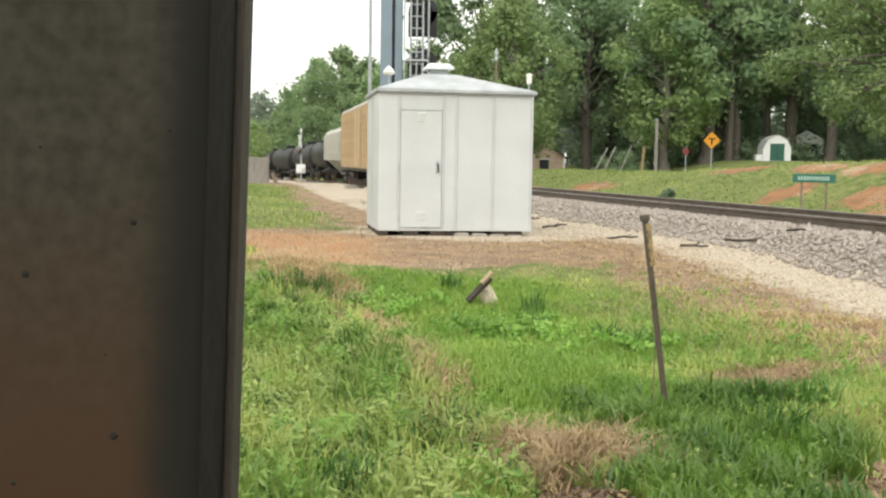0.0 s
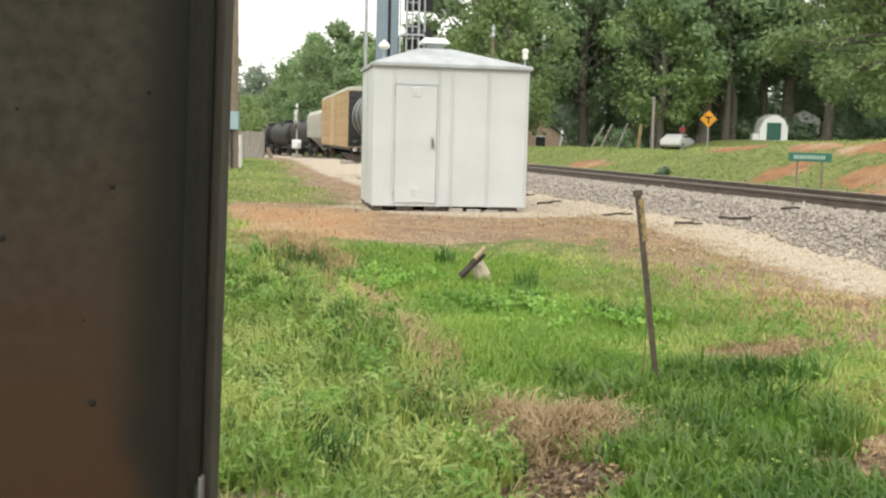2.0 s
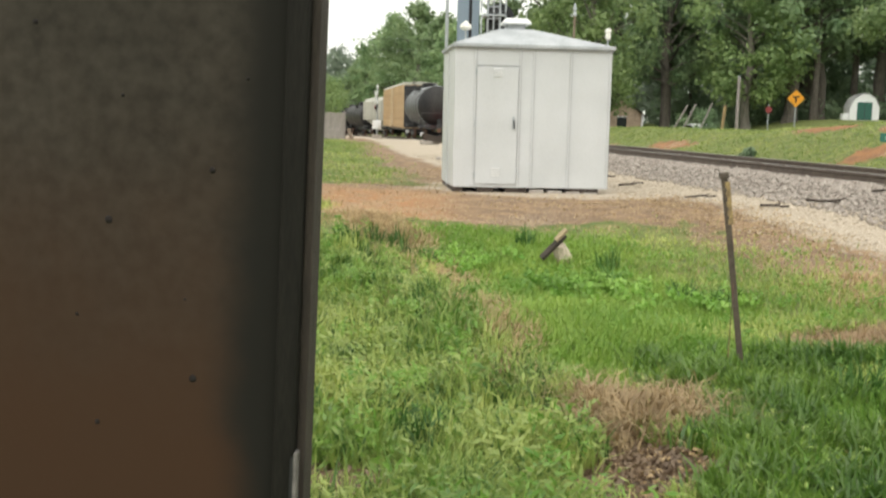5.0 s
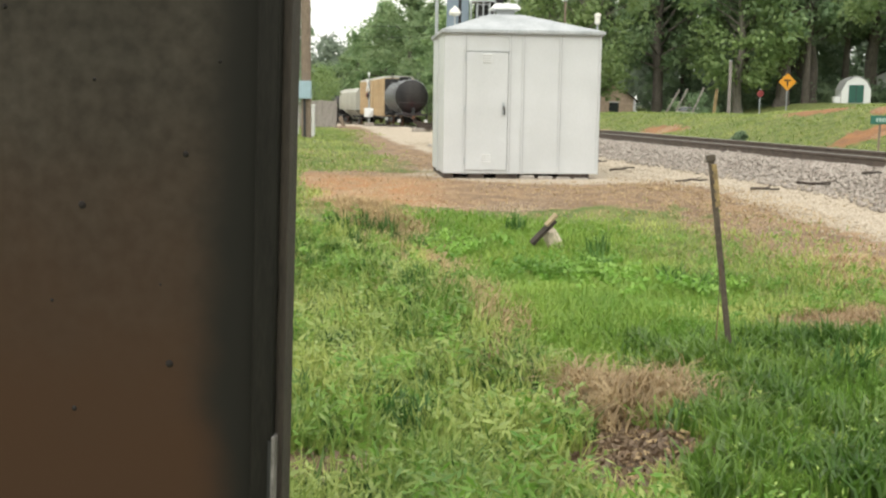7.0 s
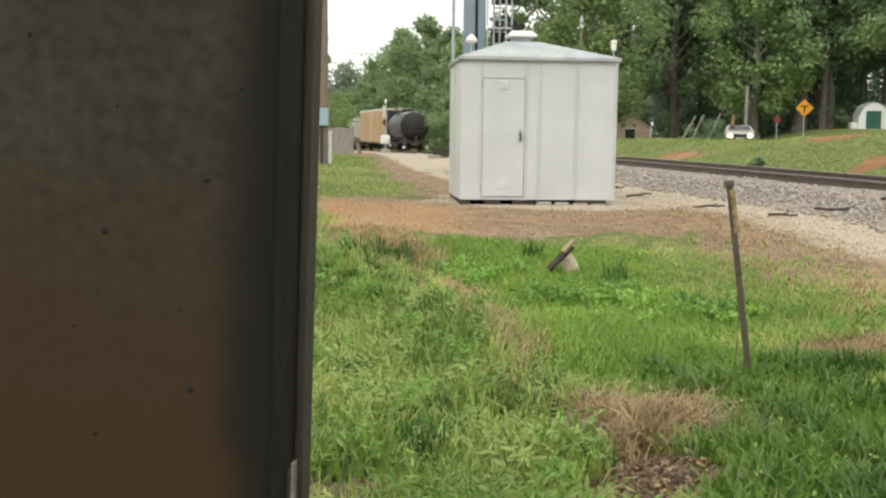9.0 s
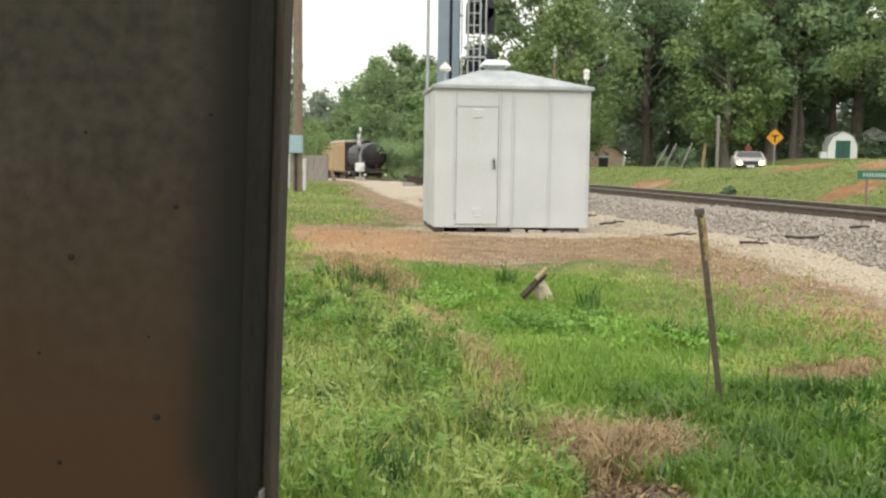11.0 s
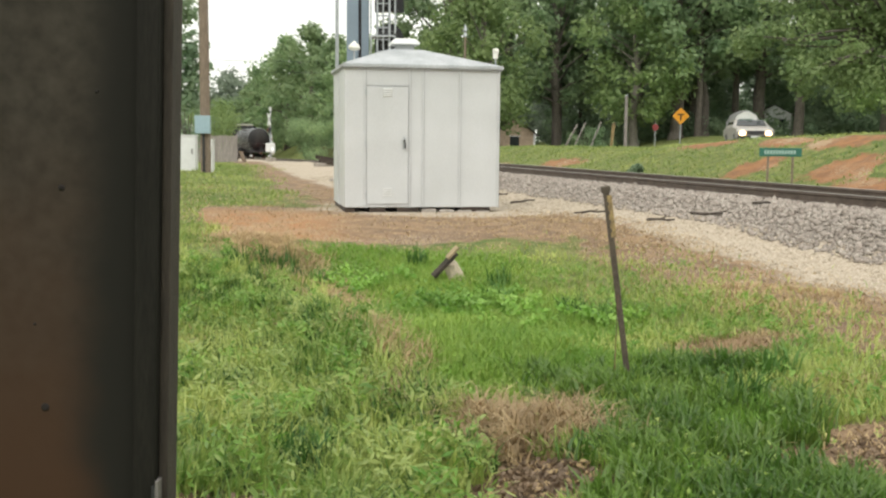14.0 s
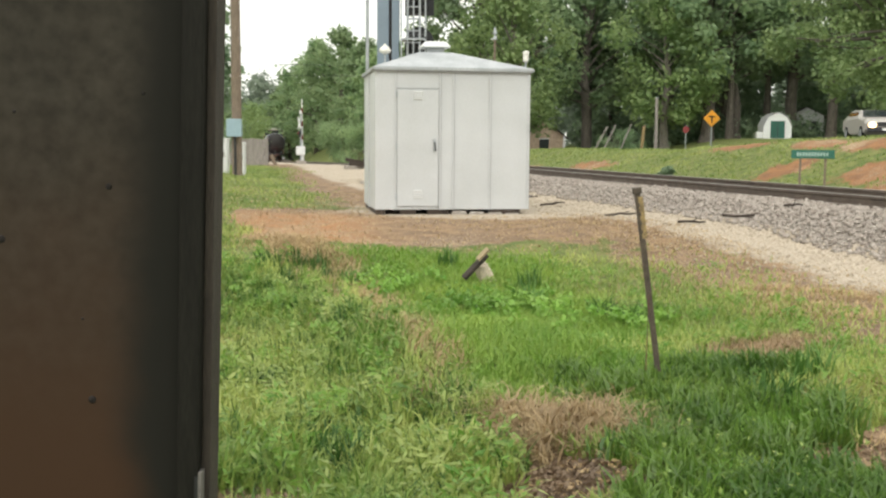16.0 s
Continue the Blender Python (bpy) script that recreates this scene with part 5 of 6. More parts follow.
# ---- near things in the grass ----
def build_near():
    x, y = 1.435, 6.5
    z0 = float(gz(x, y))
    p = thing("fence_post", "rusty steel fence post leaning in the grass", "post", pose(x + 0.02, y, z0, 0, -8.1, 0))
    bm = box(B(), -0.019, 0.019, -0.004, 0.004, -0.25, 1.29)
    box(bm, -0.004, 0.004, 0.004, 0.034, -0.25, 1.29)
    part("shaft", bm, POST, p)
    for k in range(18):
        part("stud", box(B(), -0.008, 0.008, -0.012, -0.004, 0.2 + 0.058 * k, 0.225 + 0.058 * k, 0.002), POST, p)
    part("painted_top", box(B(), 0.0, 0.032, -0.009, 0.007, 0.98, 1.25, 0.002), YELLOWPAINT, p, "worn yellow paint near the top")
    part("cap", box(B(), -0.026, 0.03, -0.012, 0.036, 1.27, 1.31, 0.004), POST, p)
    part("wire", rod(B(), (0.0, -0.01, 0.62), (-0.10, -0.14, 0.16), 0.003, seg=6), RUST, p)
    # broken marker: a pale stub with a dark board propped on it
    x, y = 0.47, 11.0
    z0 = float(gz(x, y))
    b = thing("broken_marker", "pale concrete stub with a dark split board leaning on it", "debris", pose(x - 0.03, y, z0 - 0.05, 0, 0, 10) @ Matrix.Scale(1.1, 4))
    bm = lathe(B(), [(0.09, -0.15), (0.082, 0.1), (0.066, 0.21), (0.04, 0.26), (0.012, 0.27)], 9, pose(0.1, 0, 0.0, 0, -24, 0))
    for v in bm.verts:
        v.co += Vector(rng.normal(size=3) * 0.012)
    part("stub", bm, PEBBLE, b)
    part("board", box(B(), -0.2, 0.12, -0.045, 0.045, -0.022, 0.012, 0.006, m=Matrix.Translation((-0.05, -0.12, 0.24)) @ pose(0, 0, 0, 14, -46, 0)), TIEWOOD, b)
    part("splinter", box(B(), 0.02, 0.17, -0.03, 0.046, 0.008, 0.03, 0.004, m=Matrix.Translation((-0.05, -0.12, 0.24)) @ pose(0, 0, 0, 14, -46, 0)), BAREWOOD, b, "pale split upper face of the board")
    # dark sticks on the ballast shoulder
    g = np.random.default_rng(9)
    for x, y, L, a in ((3.68, 15.1, 0.42, 5), (4.45, 15.0, 0.7, -8), (2.1, 19.5, 0.5, 20), (2.85, 16.4, 0.5, -10), (5.2, 15.2, 0.3, 12), (1.8, 22, 0.5, 0)):
        st = thing("dead_branch", "dark dead branch lying on the ballast", "branch", pose(x, y, float(gz(x, y)) + 0.035, 0, g.uniform(-4, 4), a), "branches on the ballast")
        bm = B()
        limb(bm, (-L / 2, 0, 0), (L / 2, 0, 0.02), 0.022, 0.012, 7, 0.008, g)
        limb(bm, (0, 0, 0.02), (L * 0.3, 0.12, 0.05), 0.011, 0.006, 6, 0.006, g)
        part("wood", bm, TIEWOOD, st)


build_near()


# ---- stones, grass and litter ----
def rocks(name, n_, pick, size, mat, label, category, seed):
    g = np.random.default_rng(seed)
    p = pick(g, n_)
    k = len(p)
    base = np.array([(1, 0, 0), (0, 1, 0), (-1, 0, 0), (0, -1, 0), (0, 0, 0.8), (0, 0, -0.8)], dtype=float)
    v = base[None] * g.uniform(0.6, 1.4, (k, 6, 3)) + g.normal(size=(k, 6, 3)) * 0.16
    a = g.uniform(0, 2 * np.pi, k)
    ca, sa = np.cos(a)[:, None], np.sin(a)[:, None]
    v = np.stack([v[..., 0] * ca - v[..., 1] * sa, v[..., 0] * sa + v[..., 1] * ca, v[..., 2]], -1)
    v = v * (size * g.uniform(0.5, 1.3, k))[:, None, None] + p[:, None]
    t = np.array([(0, 1, 4), (1, 2, 4), (2, 3, 4), (3, 0, 4), (1, 0, 5), (2, 1, 5), (3, 2, 5), (0, 3, 5)])
    f = (np.arange(k)[:, None, None] * 6 + t[None]).reshape(-1, 3)
    return tagged(new(name, quads_mesh(name, v.reshape(-1, 3), f, mat)), label, category, kind="stuff")


def on_ground(x, y, dz=0.0):
    return np.stack([x, y, gz(x, y) + dz], -1)


def pick_ballast(g, n_):
    y = 9 + 45 * g.random(n_) ** 1.7
    s = g.uniform(-2.6, 3.0, n_)
    sl = np.interp(y, TY, SLOPE)
    x = track_x(y) - s * np.sqrt(1 + sl * sl)
    k = np.abs(np.abs(s) - 0.75) > 0.1
    return on_ground(x[k], y[k], 0.01)


def pick_gravel(g, n_):
    y = 7 + 26 * g.random(n_) ** 1.3
    s = 2.7 + 3.2 * g.random(n_)
    sl = np.interp(y, TY, SLOPE)
    x = track_x(y) - s * np.sqrt(1 + sl * sl)
    k = (s < gravel_edge(y) + 0.3 * g.normal(size=n_)) & ((np.abs(x - 0.1) > 1.6) | (np.abs(y - 18) > 1.5))
    return on_ground(x[k], y[k], 0.0)


rocks("ballast_stones", 42000, pick_ballast, 0.042, STONE, "grey crushed stone ballast of the track bed", "ballast", 3)
rocks("gravel", 16000, pick_gravel, 0.022, PEBBLE, "pale tan gravel beside the ballast", "gravel", 4)


def blades(name, p, h, w, lean, mat, label, category, seed):
    """Bent three-part blades rooted at p."""
    g = np.random.default_rng(seed)
    k = len(p)
    a = g.uniform(0, 2 * np.pi, k)
    side = np.stack([np.cos(a), np.sin(a), np.zeros(k)], -1)
    b = a + np.pi / 2 + g.normal(size=k) * 0.5
    fwd = np.stack([np.cos(b), np.sin(b), np.zeros(k)], -1)
    h = (h * g.uniform(0.45, 1.25, k))[:, None]
    w = (w * g.uniform(0.6, 1.3, k))[:, None]
    le = (lean * g.uniform(0.2, 1.3, k))[:, None]
    up = np.array([0, 0, 1.0])
    p0, p1, p2 = p, p + up * h * 0.6 + fwd * h * le * 0.35, p + up * h * (1 - 0.25 * le) + fwd * h * le
    v = np.stack([p0 - side * w, p0 + side * w, p1 + side * w * 0.8, p1 - side * w * 0.8, p2 + side * w * 0.15, p2 - side * w * 0.15], 1)
    q = np.array([(0, 1, 2, 3), (3, 2, 4, 5)])
    f = (np.arange(k)[:, None, None] * 6 + q[None]).reshape(-1, 4)
    return tagged(new(name, quads_mesh(name, v.reshape(-1, 3), f, mat)), label, category, kind="stuff")


def grassy(x, y, g):
    """How far a place belongs to the grass: the earth and gravel zones stay bare."""
    s = beside(x, y)
    edge = dirt_edge(y)
    w = 0.5 * np.sin(1.9 * x + 0.7 * y) * np.sin(1.1 * y - 0.8 * x) + g.normal(size=len(x)) * 0.3
    near = (y < 12.5 + 0.6 * w) & (s > edge + 0.1 + w)
    near |= (y < 13.2 + w) & (s > edge - 1.2 + w) & (g.random(len(x)) < 0.12)
    near |= (y > 11) & (y < 20) & ((x - 0.05) / y < -0.2 + 0.02 * w)
    left = (y > 18.3 + w) & (s > np.interp(y, [18, 24, 40], [8.4, 7.6, 7.0]) + w)
    return near | left


def field(g, n_, y0, y1, power=1.6):
    y = y0 + (y1 - y0) * g.random(n_) ** power
    x = (g.random(n_) * 2 - 1) * (0.52 * y + 0.4)
    return x, y


def bare_spot(x, y):
    k = np.zeros(len(x), dtype=bool)
    for cx, cy, rx, ry in BARE:
        k |= np.hypot((x - cx) / rx, (y - cy) / ry) < 1.0 + 0.25 * np.sin(9 * x + 7 * y)
    return k


def lush(x, y):
    """The damp green sward right of the ditch: 1 inside, falling to 0 at its ragged edges."""
    w = 0.25 * np.sin(2.3 * x + 1.9 * y) + 0.18 * np.sin(4.1 * y - 1.3 * x)
    a = x - gully_x(y) - 0.12 + 0.5 * w
    b = np.interp(y, [4, 6.5, 8, 10, 12.5], [2.1, 2.0, 1.75, 1.6, 1.2]) - x + w
    return smooth(-0.12, 0.25, a) * smooth(-0.25, 0.35, b)


def lay_grass():
    g = np.random.default_rng(21)
    # mixed rough grass of the verge and the thin sward by the stubble
    x, y = field(g, 190000, 3.2, 14.5, 1.25)
    left = x < gully_x(y)
    k = grassy(x, y, g) & (g.random(len(x)) > lush(x, y) * 0.9)
    patch = np.sin(3.1 * x + 1.3 * y) * np.sin(2.7 * y - 1.1 * x) + 0.4 * np.sin(7 * x) * np.sin(6 * y)
    k &= g.random(len(x)) < np.where(left, 0.3 + 0.7 * smooth(-0.5, 0.2, patch), 0.75) * (1 - 0.85 * np.exp(-((x - gully_x(y) + 0.15) / 0.26) ** 2) * (y > 6))
    k &= ~bare_spot(x, y)
    x, y, left = x[k], y[k], left[k]
    tall = np.where(left, 0.15 + 0.07 * np.sin(x * 2.1) * np.sin(y * 1.4) + 0.05 * np.sin(6 * x + 2 * y), 0.10) * np.interp(y, [3, 9, 13], [1.1, 0.95, 0.65])
    blades("grass", on_ground(x, y, -0.01), tall, 0.0042 + 0.0002 * y, 0.8, BLADE, "rough spring grass of mixed greens", "grass", 22)
    # lusher green sward along the damp middle
    x, y = field(g, 230000, 4.0, 13, 1.1)
    k = grassy(x, y, g) & (g.random(len(x)) < lush(x, y) * np.interp(y, [5.8, 6.8], [0.5, 1.0])) & ~bare_spot(x, y)
    x, y = x[k], y[k]
    tall = np.interp(y, [4, 7, 9, 12.5], [0.15, 0.14, 0.115, 0.085]) * (0.85 + 0.3 * np.sin(2.2 * x + 0.5) * np.sin(1.8 * y))
    blades("lush_grass", on_ground(x, y, -0.01), tall, 0.0036 + 0.00025 * y, 0.7, LUSH, "dense bright green grass in the damp hollow", "grass", 23)
    # far grass on the left and on the bank
    x = g.uniform(-14, -2.4, 36000)
    y = 13 + 35 * g.random(36000) ** 1.25
    k = grassy(x, y, g)
    blades("verge_grass", on_ground(x[k], y[k], -0.01), 0.09, 0.014, 0.8, BANKBLADE, "short green grass of the far verge", "grass", 24)
    y = 14 + 66 * g.random(50000)
    u = g.uniform(3.0, 13, 50000)
    sl = np.interp(y, TY, SLOPE)
    x = track_x(y) + u * np.sqrt(1 + sl * sl)
    clay = np.zeros(len(x))
    for y0, ry, u0, ru in BANK_CLAY:
        clay = np.maximum(clay, np.exp(-((y - y0) / ry) ** 2 - ((u - u0) / ru) ** 2))
    k = g.random(len(x)) > 1.6 * clay - 0.2
    blades("bank_grass", on_ground(x[k], y[k], -0.01), 0.08, 0.02, 0.9, BANKBLADE, "olive green grass of the railway bank", "grass", 25)
    # dry stalks in the brown strips
    y = 5 + 12 * g.random(110000)
    x = g.uniform(-5, 8, 110000)
    s = beside(x, y)
    drift = np.sin(1.4 * x - 0.5) * np.sin(1.2 * y + 1) + 0.5 * np.sin(3.3 * x + 2 * y)
    want = np.where(s < dirt_edge(y) + 0.3, 0.75 + 0.25 * drift, 0.12 + 0.2 * (drift > 0.4)) * np.where((y > 13.2) & (s > 5), 0.5, 1.0)
    k = (s > gravel_edge(y) - 0.25 + 0.25 * g.normal(size=len(x))) & (y < 16.4) & (g.random(len(x)) < want) & (g.random(len(x)) > lush(x, y))
    blades("dry_grass", on_ground(x[k], y[k], -0.005), np.interp(y[k], [5, 12, 14], [0.045, 0.035, 0.03]), 0.006, 1.7, STRAW, "dry straw-coloured grass stubble", "grass", 26)
    # trodden straw and bits lying on the earth round the hut
    y = 12.8 + 12 * g.random(9000) ** 1.3
    x = g.uniform(-5.5, 4, 9000)
    s = beside(x, y)
    k = (s > gravel_edge(y) - 0.5) & (np.hypot(np.maximum(np.abs(x - 0.2) - 1.1, 0), np.maximum(np.abs(y - 18) - 1.2, 0)) > 0.3)
    blades("trodden_straw", on_ground(x[k], y[k], 0.002), 0.04, 0.007, 2.4, STRAW, "trodden brown straw and bits on bare earth", "litter", 36)
    # dry stalks along the ditch
    y = 6.3 + 7.2 * g.random(11000)
    x = gully_x(y) + g.normal(size=len(y)) * (0.09 + 0.011 * y) - 0.12
    k = np.sin(2.6 * y) + 0.5 * np.sin(5.3 * y + 1) + 0.5 * g.normal(size=len(y)) > -0.35
    blades("ditch_straw", on_ground(x[k], y[k], 0.0), 0.13, 0.0048, 1.2, STRAW, "dry straw and dead stalks along the ditch", "grass", 35)
    # flattened hay heap
    n_ = 7500
    r, a = g.random(n_) ** 0.6, g.uniform(0, 2 * np.pi, n_)
    lobe = g.choice(4, n_, p=(0.34, 0.36, 0.18, 0.12))
    cx, cy = np.array([0.42, 0.82, 0.62, 1.0])[lobe], np.array([5.62, 5.4, 5.15, 5.62])[lobe]
    rx, ry = np.array([0.25, 0.27, 0.18, 0.14])[lobe], np.array([0.36, 0.34, 0.32, 0.26])[lobe]
    w = 1 + 0.35 * np.sin(3 * a + 1 + lobe) + 0.25 * np.sin(5 * a + 2 * lobe) + 0.18 * g.normal(size=n_)
    x, y = cx + rx * r * w * np.cos(a), cy + ry * r * w * np.sin(a)
    k = np.sin(17 * x + 3) * np.sin(13 * y + 5 * x) + 0.45 * g.normal(size=n_) > -0.3
    x, y, r, lobe, n_ = x[k], y[k], r[k], lobe[k], int(k.sum())
    p = on_ground(x, y, 0.0)
    p[:, 2] += np.array([0.10, 0.15, 0.06, 0.08])[lobe] * np.clip(1 - r + 0.35 * np.sin(13 * x) * np.sin(11 * y), 0, 1) * g.random(n_) + 0.01
    blades("hay_heap", p, 0.05 + 0.15 * g.random(n_) ** 3, 0.0044, 1.7, STRAW, "flattened ragged heap of dry brown hay", "hay", 27)
    # clumps of taller grass, pale and dark
    for name, n_, x0, x1, y0, y1, hh, ww, mat, lab in (
            ("tall_grass", 900, -3.2, 0.5, 3.4, 11.5, 0.22, 0.005, BLADE, "taller pale clumps of rough grass"),
            ("rank_grass", 420, -3.0, 1.2, 3.4, 12.0, 0.2, 0.0062, TUFT, "scattered dark clumps of rank grass"),
            ("broad_blades", 400, 0.8, 2.3, 3.9, 6.9, 0.17, 0.0085, BROAD, "dark broad-bladed plants in the damp corner")):
        cx, cy = g.uniform(x0, x1, n_), y0 + (y1 - y0) * g.random(n_) ** 1.3
        k = grassy(cx, cy, g) & ~bare_spot(cx, cy) & np.where(name == "broad_blades", np.sin(5.3 * cx + 2 * cy) * np.sin(4.7 * cy - cx) > -0.45, cx < gully_x(cy) - 0.1)
        cx, cy = np.repeat(cx[k], 26), np.repeat(cy[k], 26)
        px, py = cx + g.normal(size=len(cx)) * 0.055, cy + g.normal(size=len(cx)) * 0.055
        blades(name, on_ground(px, py, -0.01), hh, ww + 0.0002 * py, 0.7, mat, lab, "grass", 80 + n_)
    # dead patches in the sward
    for i, (cx, cy, rx, ry, m_) in enumerate(((-1.25, 11.4, 0.35, 0.9, 900), (2.35, 7.4, 0.6, 0.35, 900), (3.3, 9.0, 0.7, 0.9, 1500), (-1.5, 8.2, 0.3, 0.5, 500), (2.6, 5.9, 0.4, 0.3, 500), (-0.9, 6.3, 0.4, 0.3, 450), (-0.15, 6.5, 0.25, 0.45, 500), (-1.0, 9.2, 0.22, 0.8, 600), (-1.9, 9.0, 0.25, 0.9, 600), (2.45, 4.75, 0.5, 0.45, 420))):
        r, t = np.sqrt(g.random(m_)), g.uniform(0, 2 * np.pi, m_)
        px, py = cx + rx * r * np.cos(t), cy + ry * r * np.sin(t)
        blades("dead_grass", on_ground(px, py, 0.0), 0.13 if cx < 2 else 0.06, 0.0045, 1.5, STRAW, "patch of dead brown grass", "grass", 60 + i)
    # broad weed leaves
    x, y = field(g, 1500, 3.3, 12.0, 1.3)
    k = grassy(x, y, g) & (g.random(len(x)) > 0.7 * lush(x, y)) & ~bare_spot(x, y) & ((x > gully_x(y)) | (x < gully_x(y) - 0.3))
    c = on_ground(x[k], y[k], 0.07)
    me = leaf_cloud("weeds", c, np.full(len(c), 0.09), 22, 0.028, WEED, 0.7, 28, 0.26)
    tagged(new("weeds", me), "low broad-leaved weeds among the grass", "weeds", kind="stuff")
    x, y = field(g, 1700, 3.4, 10.5, 1.2)
    k = grassy(x, y, g) & ~bare_spot(x, y) & (x < gully_x(y) - 0.3 * (y > 6))
    c = on_ground(x[k], y[k], 0.0)
    c[:, 2] += g.uniform(0.05, 0.2, len(c))
    tagged(new("leafy_weeds", leaf_cloud("leafy_weeds", c, g.uniform(0.07, 0.14, len(c)), 26, 0.034, LEAFWEED, 0.9, 31, 0.26)), "taller yellow-green leafy weeds in the verge", "weeds", kind="stuff")
    # coarse leafy plants crowding the verge by the wall
    x, y = field(g, 2300, 3.3, 12.0, 1.25)
    k = grassy(x, y, g) & ~bare_spot(x, y) & (x < gully_x(y) - 0.3 * (y > 6)) & (np.sin(3.7 * x + 1.2 * y) * np.sin(2.9 * y - 2.1 * x) > 0.0)
    c = on_ground(x[k], y[k], 0.0)
    c[:, 2] += g.uniform(0.06, 0.26, len(c))
    tagged(new("coarse_weeds", leaf_cloud("coarse_weeds", c, g.uniform(0.06, 0.13, len(c)), 20, 0.032, WEED, 0.9, 33, 0.24)), "coarse green leafy weeds crowding the verge", "weeds", kind="stuff")
    # fresh broad-leaved clumps standing in the sward
    for cx, cy, rr in ((0.82, 9.7, 0.3), (1.05, 9.2, 0.35), (0.45, 9.5, 0.25), (1.75, 8.9, 0.16), (-0.6, 10.8, 0.25), (-1.3, 9.6, 0.3), (-1.0, 8.6, 0.25)):
        m_ = 34
        px, py = cx + g.normal(size=m_) * rr, cy + g.normal(size=m_) * rr
        c = on_ground(px, py, 0.0)
        c[:, 2] += g.uniform(0.06, 0.15, m_)
        tagged(new("leafy_clump", leaf_cloud("leafy_clump", c, g.uniform(0.05, 0.1, m_), 24, 0.026, WEED, 0.8, int(100 + 10 * cy))), "clump of fresh broad-leaved weeds in the sward", "weeds", "leafy clumps", kind="stuff")
    # pale leaf flecks that stand for glints off glossy blades, and leaf litter
    x, y = field(g, 420, 3.4, 6.5, 1.0)
    k = grassy(x, y, g) & (x > 0.6)
    c = on_ground(x[k], y[k], 0.12)
    tagged(new("seed_heads", leaf_cloud("seed_heads", c, np.full(len(c), 0.02), 3, 0.016, LEAFWEED, 0.7, 29, 0.35)), "tiny pale flecks drawn as glints on the grass", "seed heads", kind="stuff")
    a = g.normal(size=(420, 2))
    x, y = 0.68 + 0.22 * a[:, 0], 4.6 + 0.22 * a[:, 1]
    c = on_ground(x, y, 0.025)
    tagged(new("leaf_litter", leaf_cloud("leaf_litter", c, np.full(len(c), 0.025), 4, 0.02, LITTER, 0.3, 30)), "dead leaves and mud in the hollow", "leaf litter", kind="stuff")
    for cx, cy, m_, mat, lab, seed in ((0.7, 4.6, 70, STRAW, "pale curled dead leaves in the mud", 71), (1.15, 4.75, 110, STRAW, "pale dead leaves among the broad blades", 75), (2.4, 4.75, 260, LITTER, "dead leaves on the bare earth", 72), (-0.78, 4.2, 200, LITTER, "dead leaves beside the wall", 73)):
        a = g.normal(size=(m_, 2)) * 0.24
        c = on_ground(cx + a[:, 0], cy + a[:, 1], 0.03)
        tagged(new("dead_leaves", leaf_cloud("dead_leaves", c, np.full(m_, 0.03), 3, 0.015, mat, 0.3, seed)), lab, "leaf litter", kind="stuff")
    rocks("earth_clods", 900, lambda r, m_: on_ground(2.45 + 0.3 * r.normal(size=m_), 4.7 + 0.28 * r.normal(size=m_), 0.0), 0.016, CLOD, "brown earth clods on the bare patch", "clods", 74)
    # dark tufts, each a plant of its own
    for i, (x, y) in enumerate(((-0.72, 8.5), (-0.95, 10.9), (-1.75, 9.6), (0.95, 10.6), (1.5, 9.3), (1.75, 8.9), (-1.35, 11.6), (0.1, 11.9), (2.35, 6.3), (2.0, 5.9), (-0.5, 5.0), (0.85, 9.9))):
        n_ = 70
        r, a = 0.13 * np.sqrt(g.random(n_)), g.uniform(0, 6.28, n_)
        px, py = x + r * np.cos(a), y + r * np.sin(a)
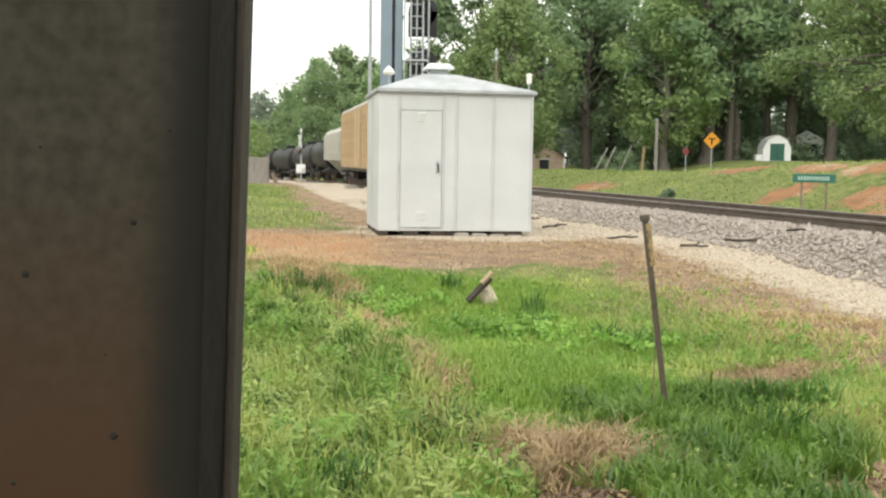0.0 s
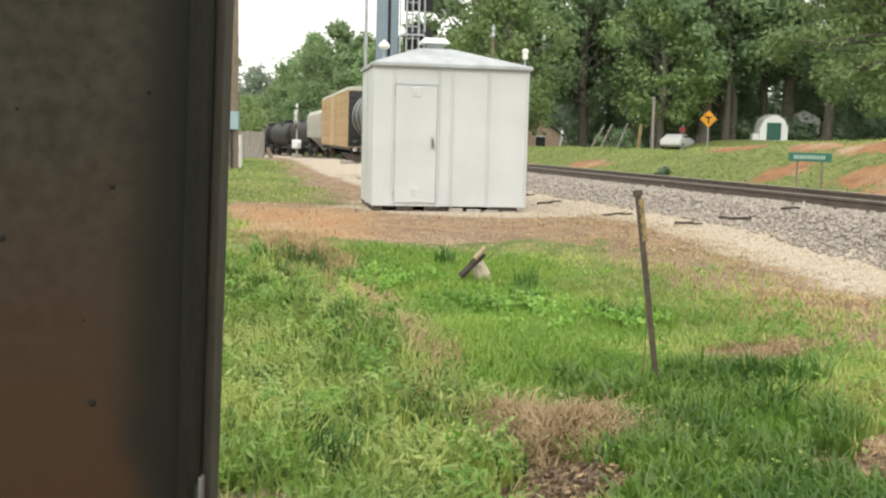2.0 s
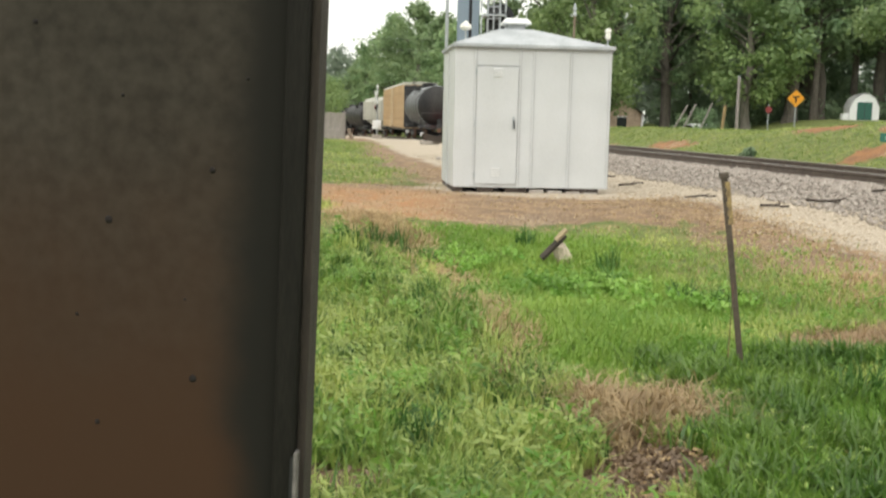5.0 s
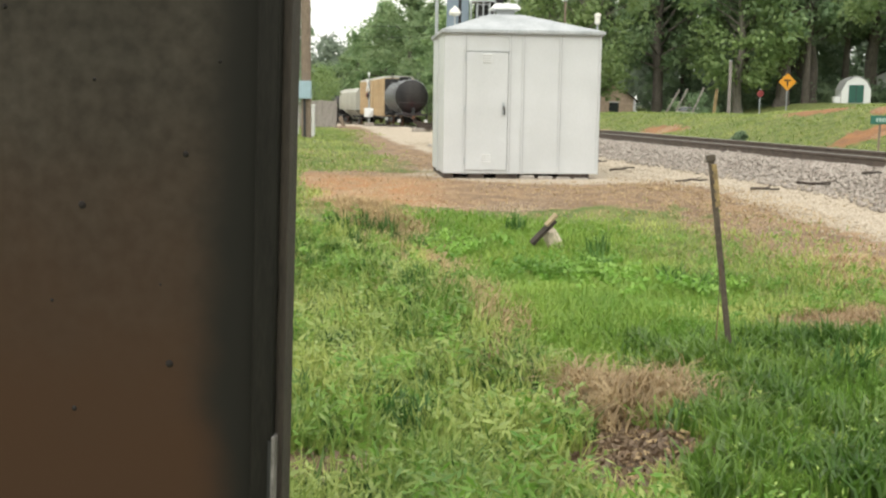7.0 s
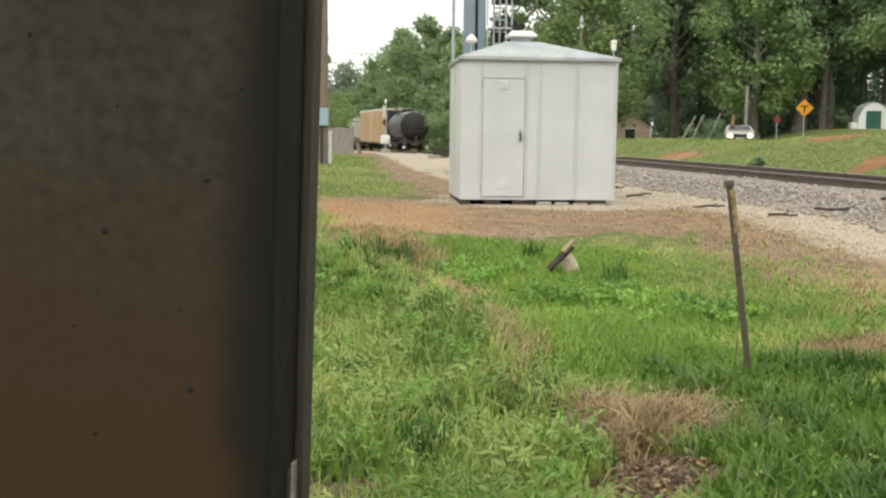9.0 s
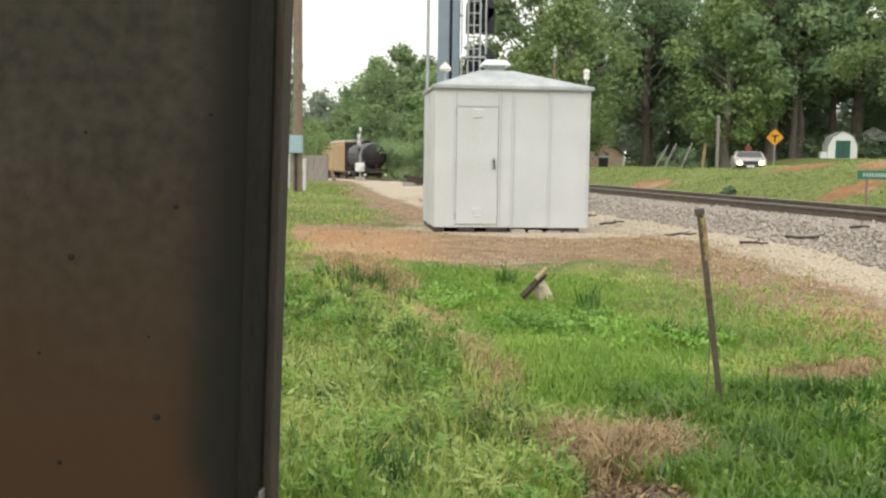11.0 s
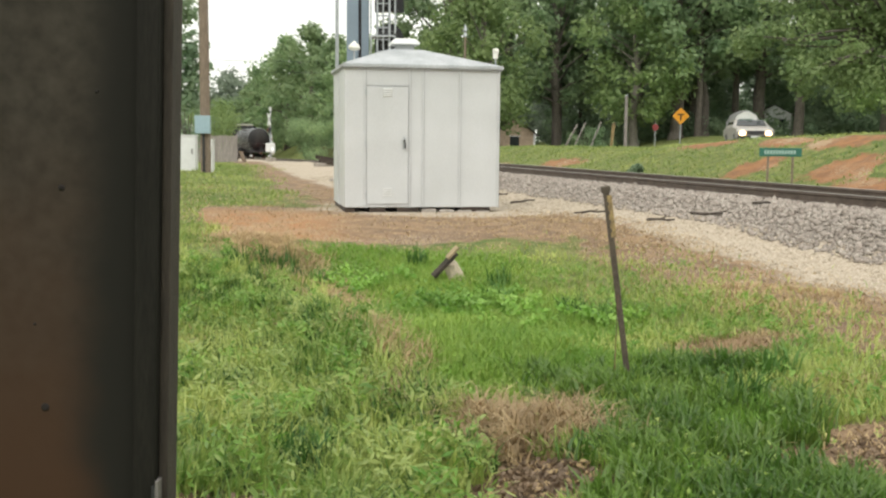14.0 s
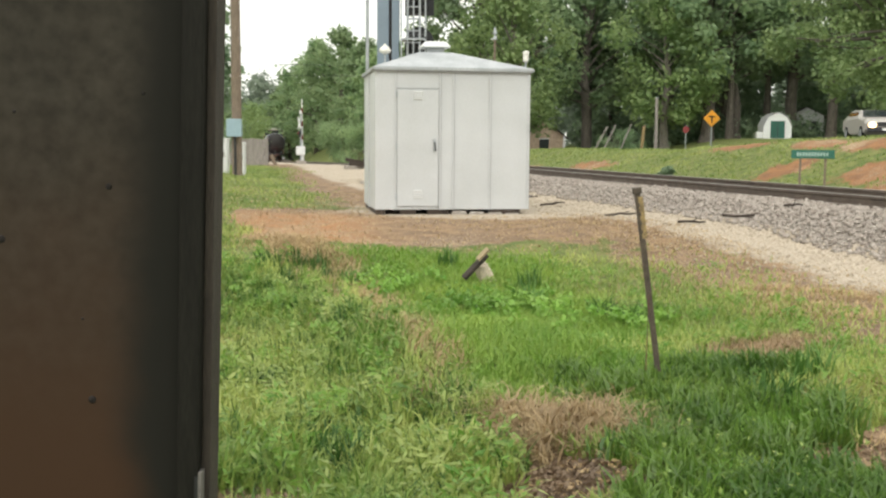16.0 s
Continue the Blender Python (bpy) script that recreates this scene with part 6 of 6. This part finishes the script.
        ob = blades("grass_tuft", on_ground(px, py, -0.01), 0.24, 0.0075, 0.6, TUFT, "dark green tuft of coarse grass", "grass tuft", 40 + i)
        ob["kind"] = "thing"
        ob["group"] = "dark grass tufts"


lay_grass()


# ---- what moves ----
def motions():
    end = float(np.interp(95.5, TY, ARC))
    for made, off in TRAIN:
        rows = []
        for k in range(17):
            behind = 4.0 * max(0.0, 1 - k / 6) ** 1.2
            rows.append((float(k), on_track(end + 7.1 * (k - 7.3) - behind + off)))
        walk(made, rows)
    for lamp in MARKER:
        rows = [(0.0, 170.0)]
        for k in range(10):
            t = 1.3 + 1.5 * k
            rows += [(t - 0.3, 170.0), (t - 0.2, 85.0), (t - 0.1, 0.0), (t + 0.07, 0.0), (t + 0.17, 85.0), (t + 0.27, 170.0)]
        rows.append((16.0, 170.0))
        walk(lamp, [(t, pose(-7.85, 0, 1.55, 0, 0, a)) for t, a in rows])
    rise = [(0, 2), (12.6, 2), (13.2, 8), (13.9, 27), (14.5, 52), (15.0, 70), (15.5, 82), (16.0, 86)]
    walk(GATE_ARM, [(t, pose(0.12, 0, 1.15, a, 0, 0)) for t, a in rise])
    rows = []
    for t, x, y, turn in ((0, 22.0, 97, 150), (2.3, 19.2, 84, 150), (3.0, 16.3, 72, 170), (3.5, 16.1, 73.5, 190), (4.0, 15.1, 75.5, 194), (4.5, 14.1, 77.5, 194), (5.0, 13.15, 79.5, 194), (7.0, 10.0, 96, 194), (10, 7.5, 108, 194), (16, 5, 124, 194)):
        rows.append((t, pose(x, y, float(gz(x, y)) + 0.04, 0, 0, turn)))
    walk(CAR_OUT, rows)
    rows = []
    for t, x, y in ((0, 3.5, 130), (4, 6.2, 113), (5, 8.0, 105), (6.2, 11.2, 89), (7.3, 13.2, 76), (8, 13.2, 73), (9, 13.6, 69), (10, 13.95, 65), (11.3, 14.4, 60.5), (12.5, 15.1, 56), (13.5, 16.05, 53), (14.5, 17.15, 50), (16, 18.95, 46)):
        rows.append((t, pose(x, y, float(gz(x, y)) + 0.04, 0, 0, -9)))
    walk(CAR_IN, rows)


motions()
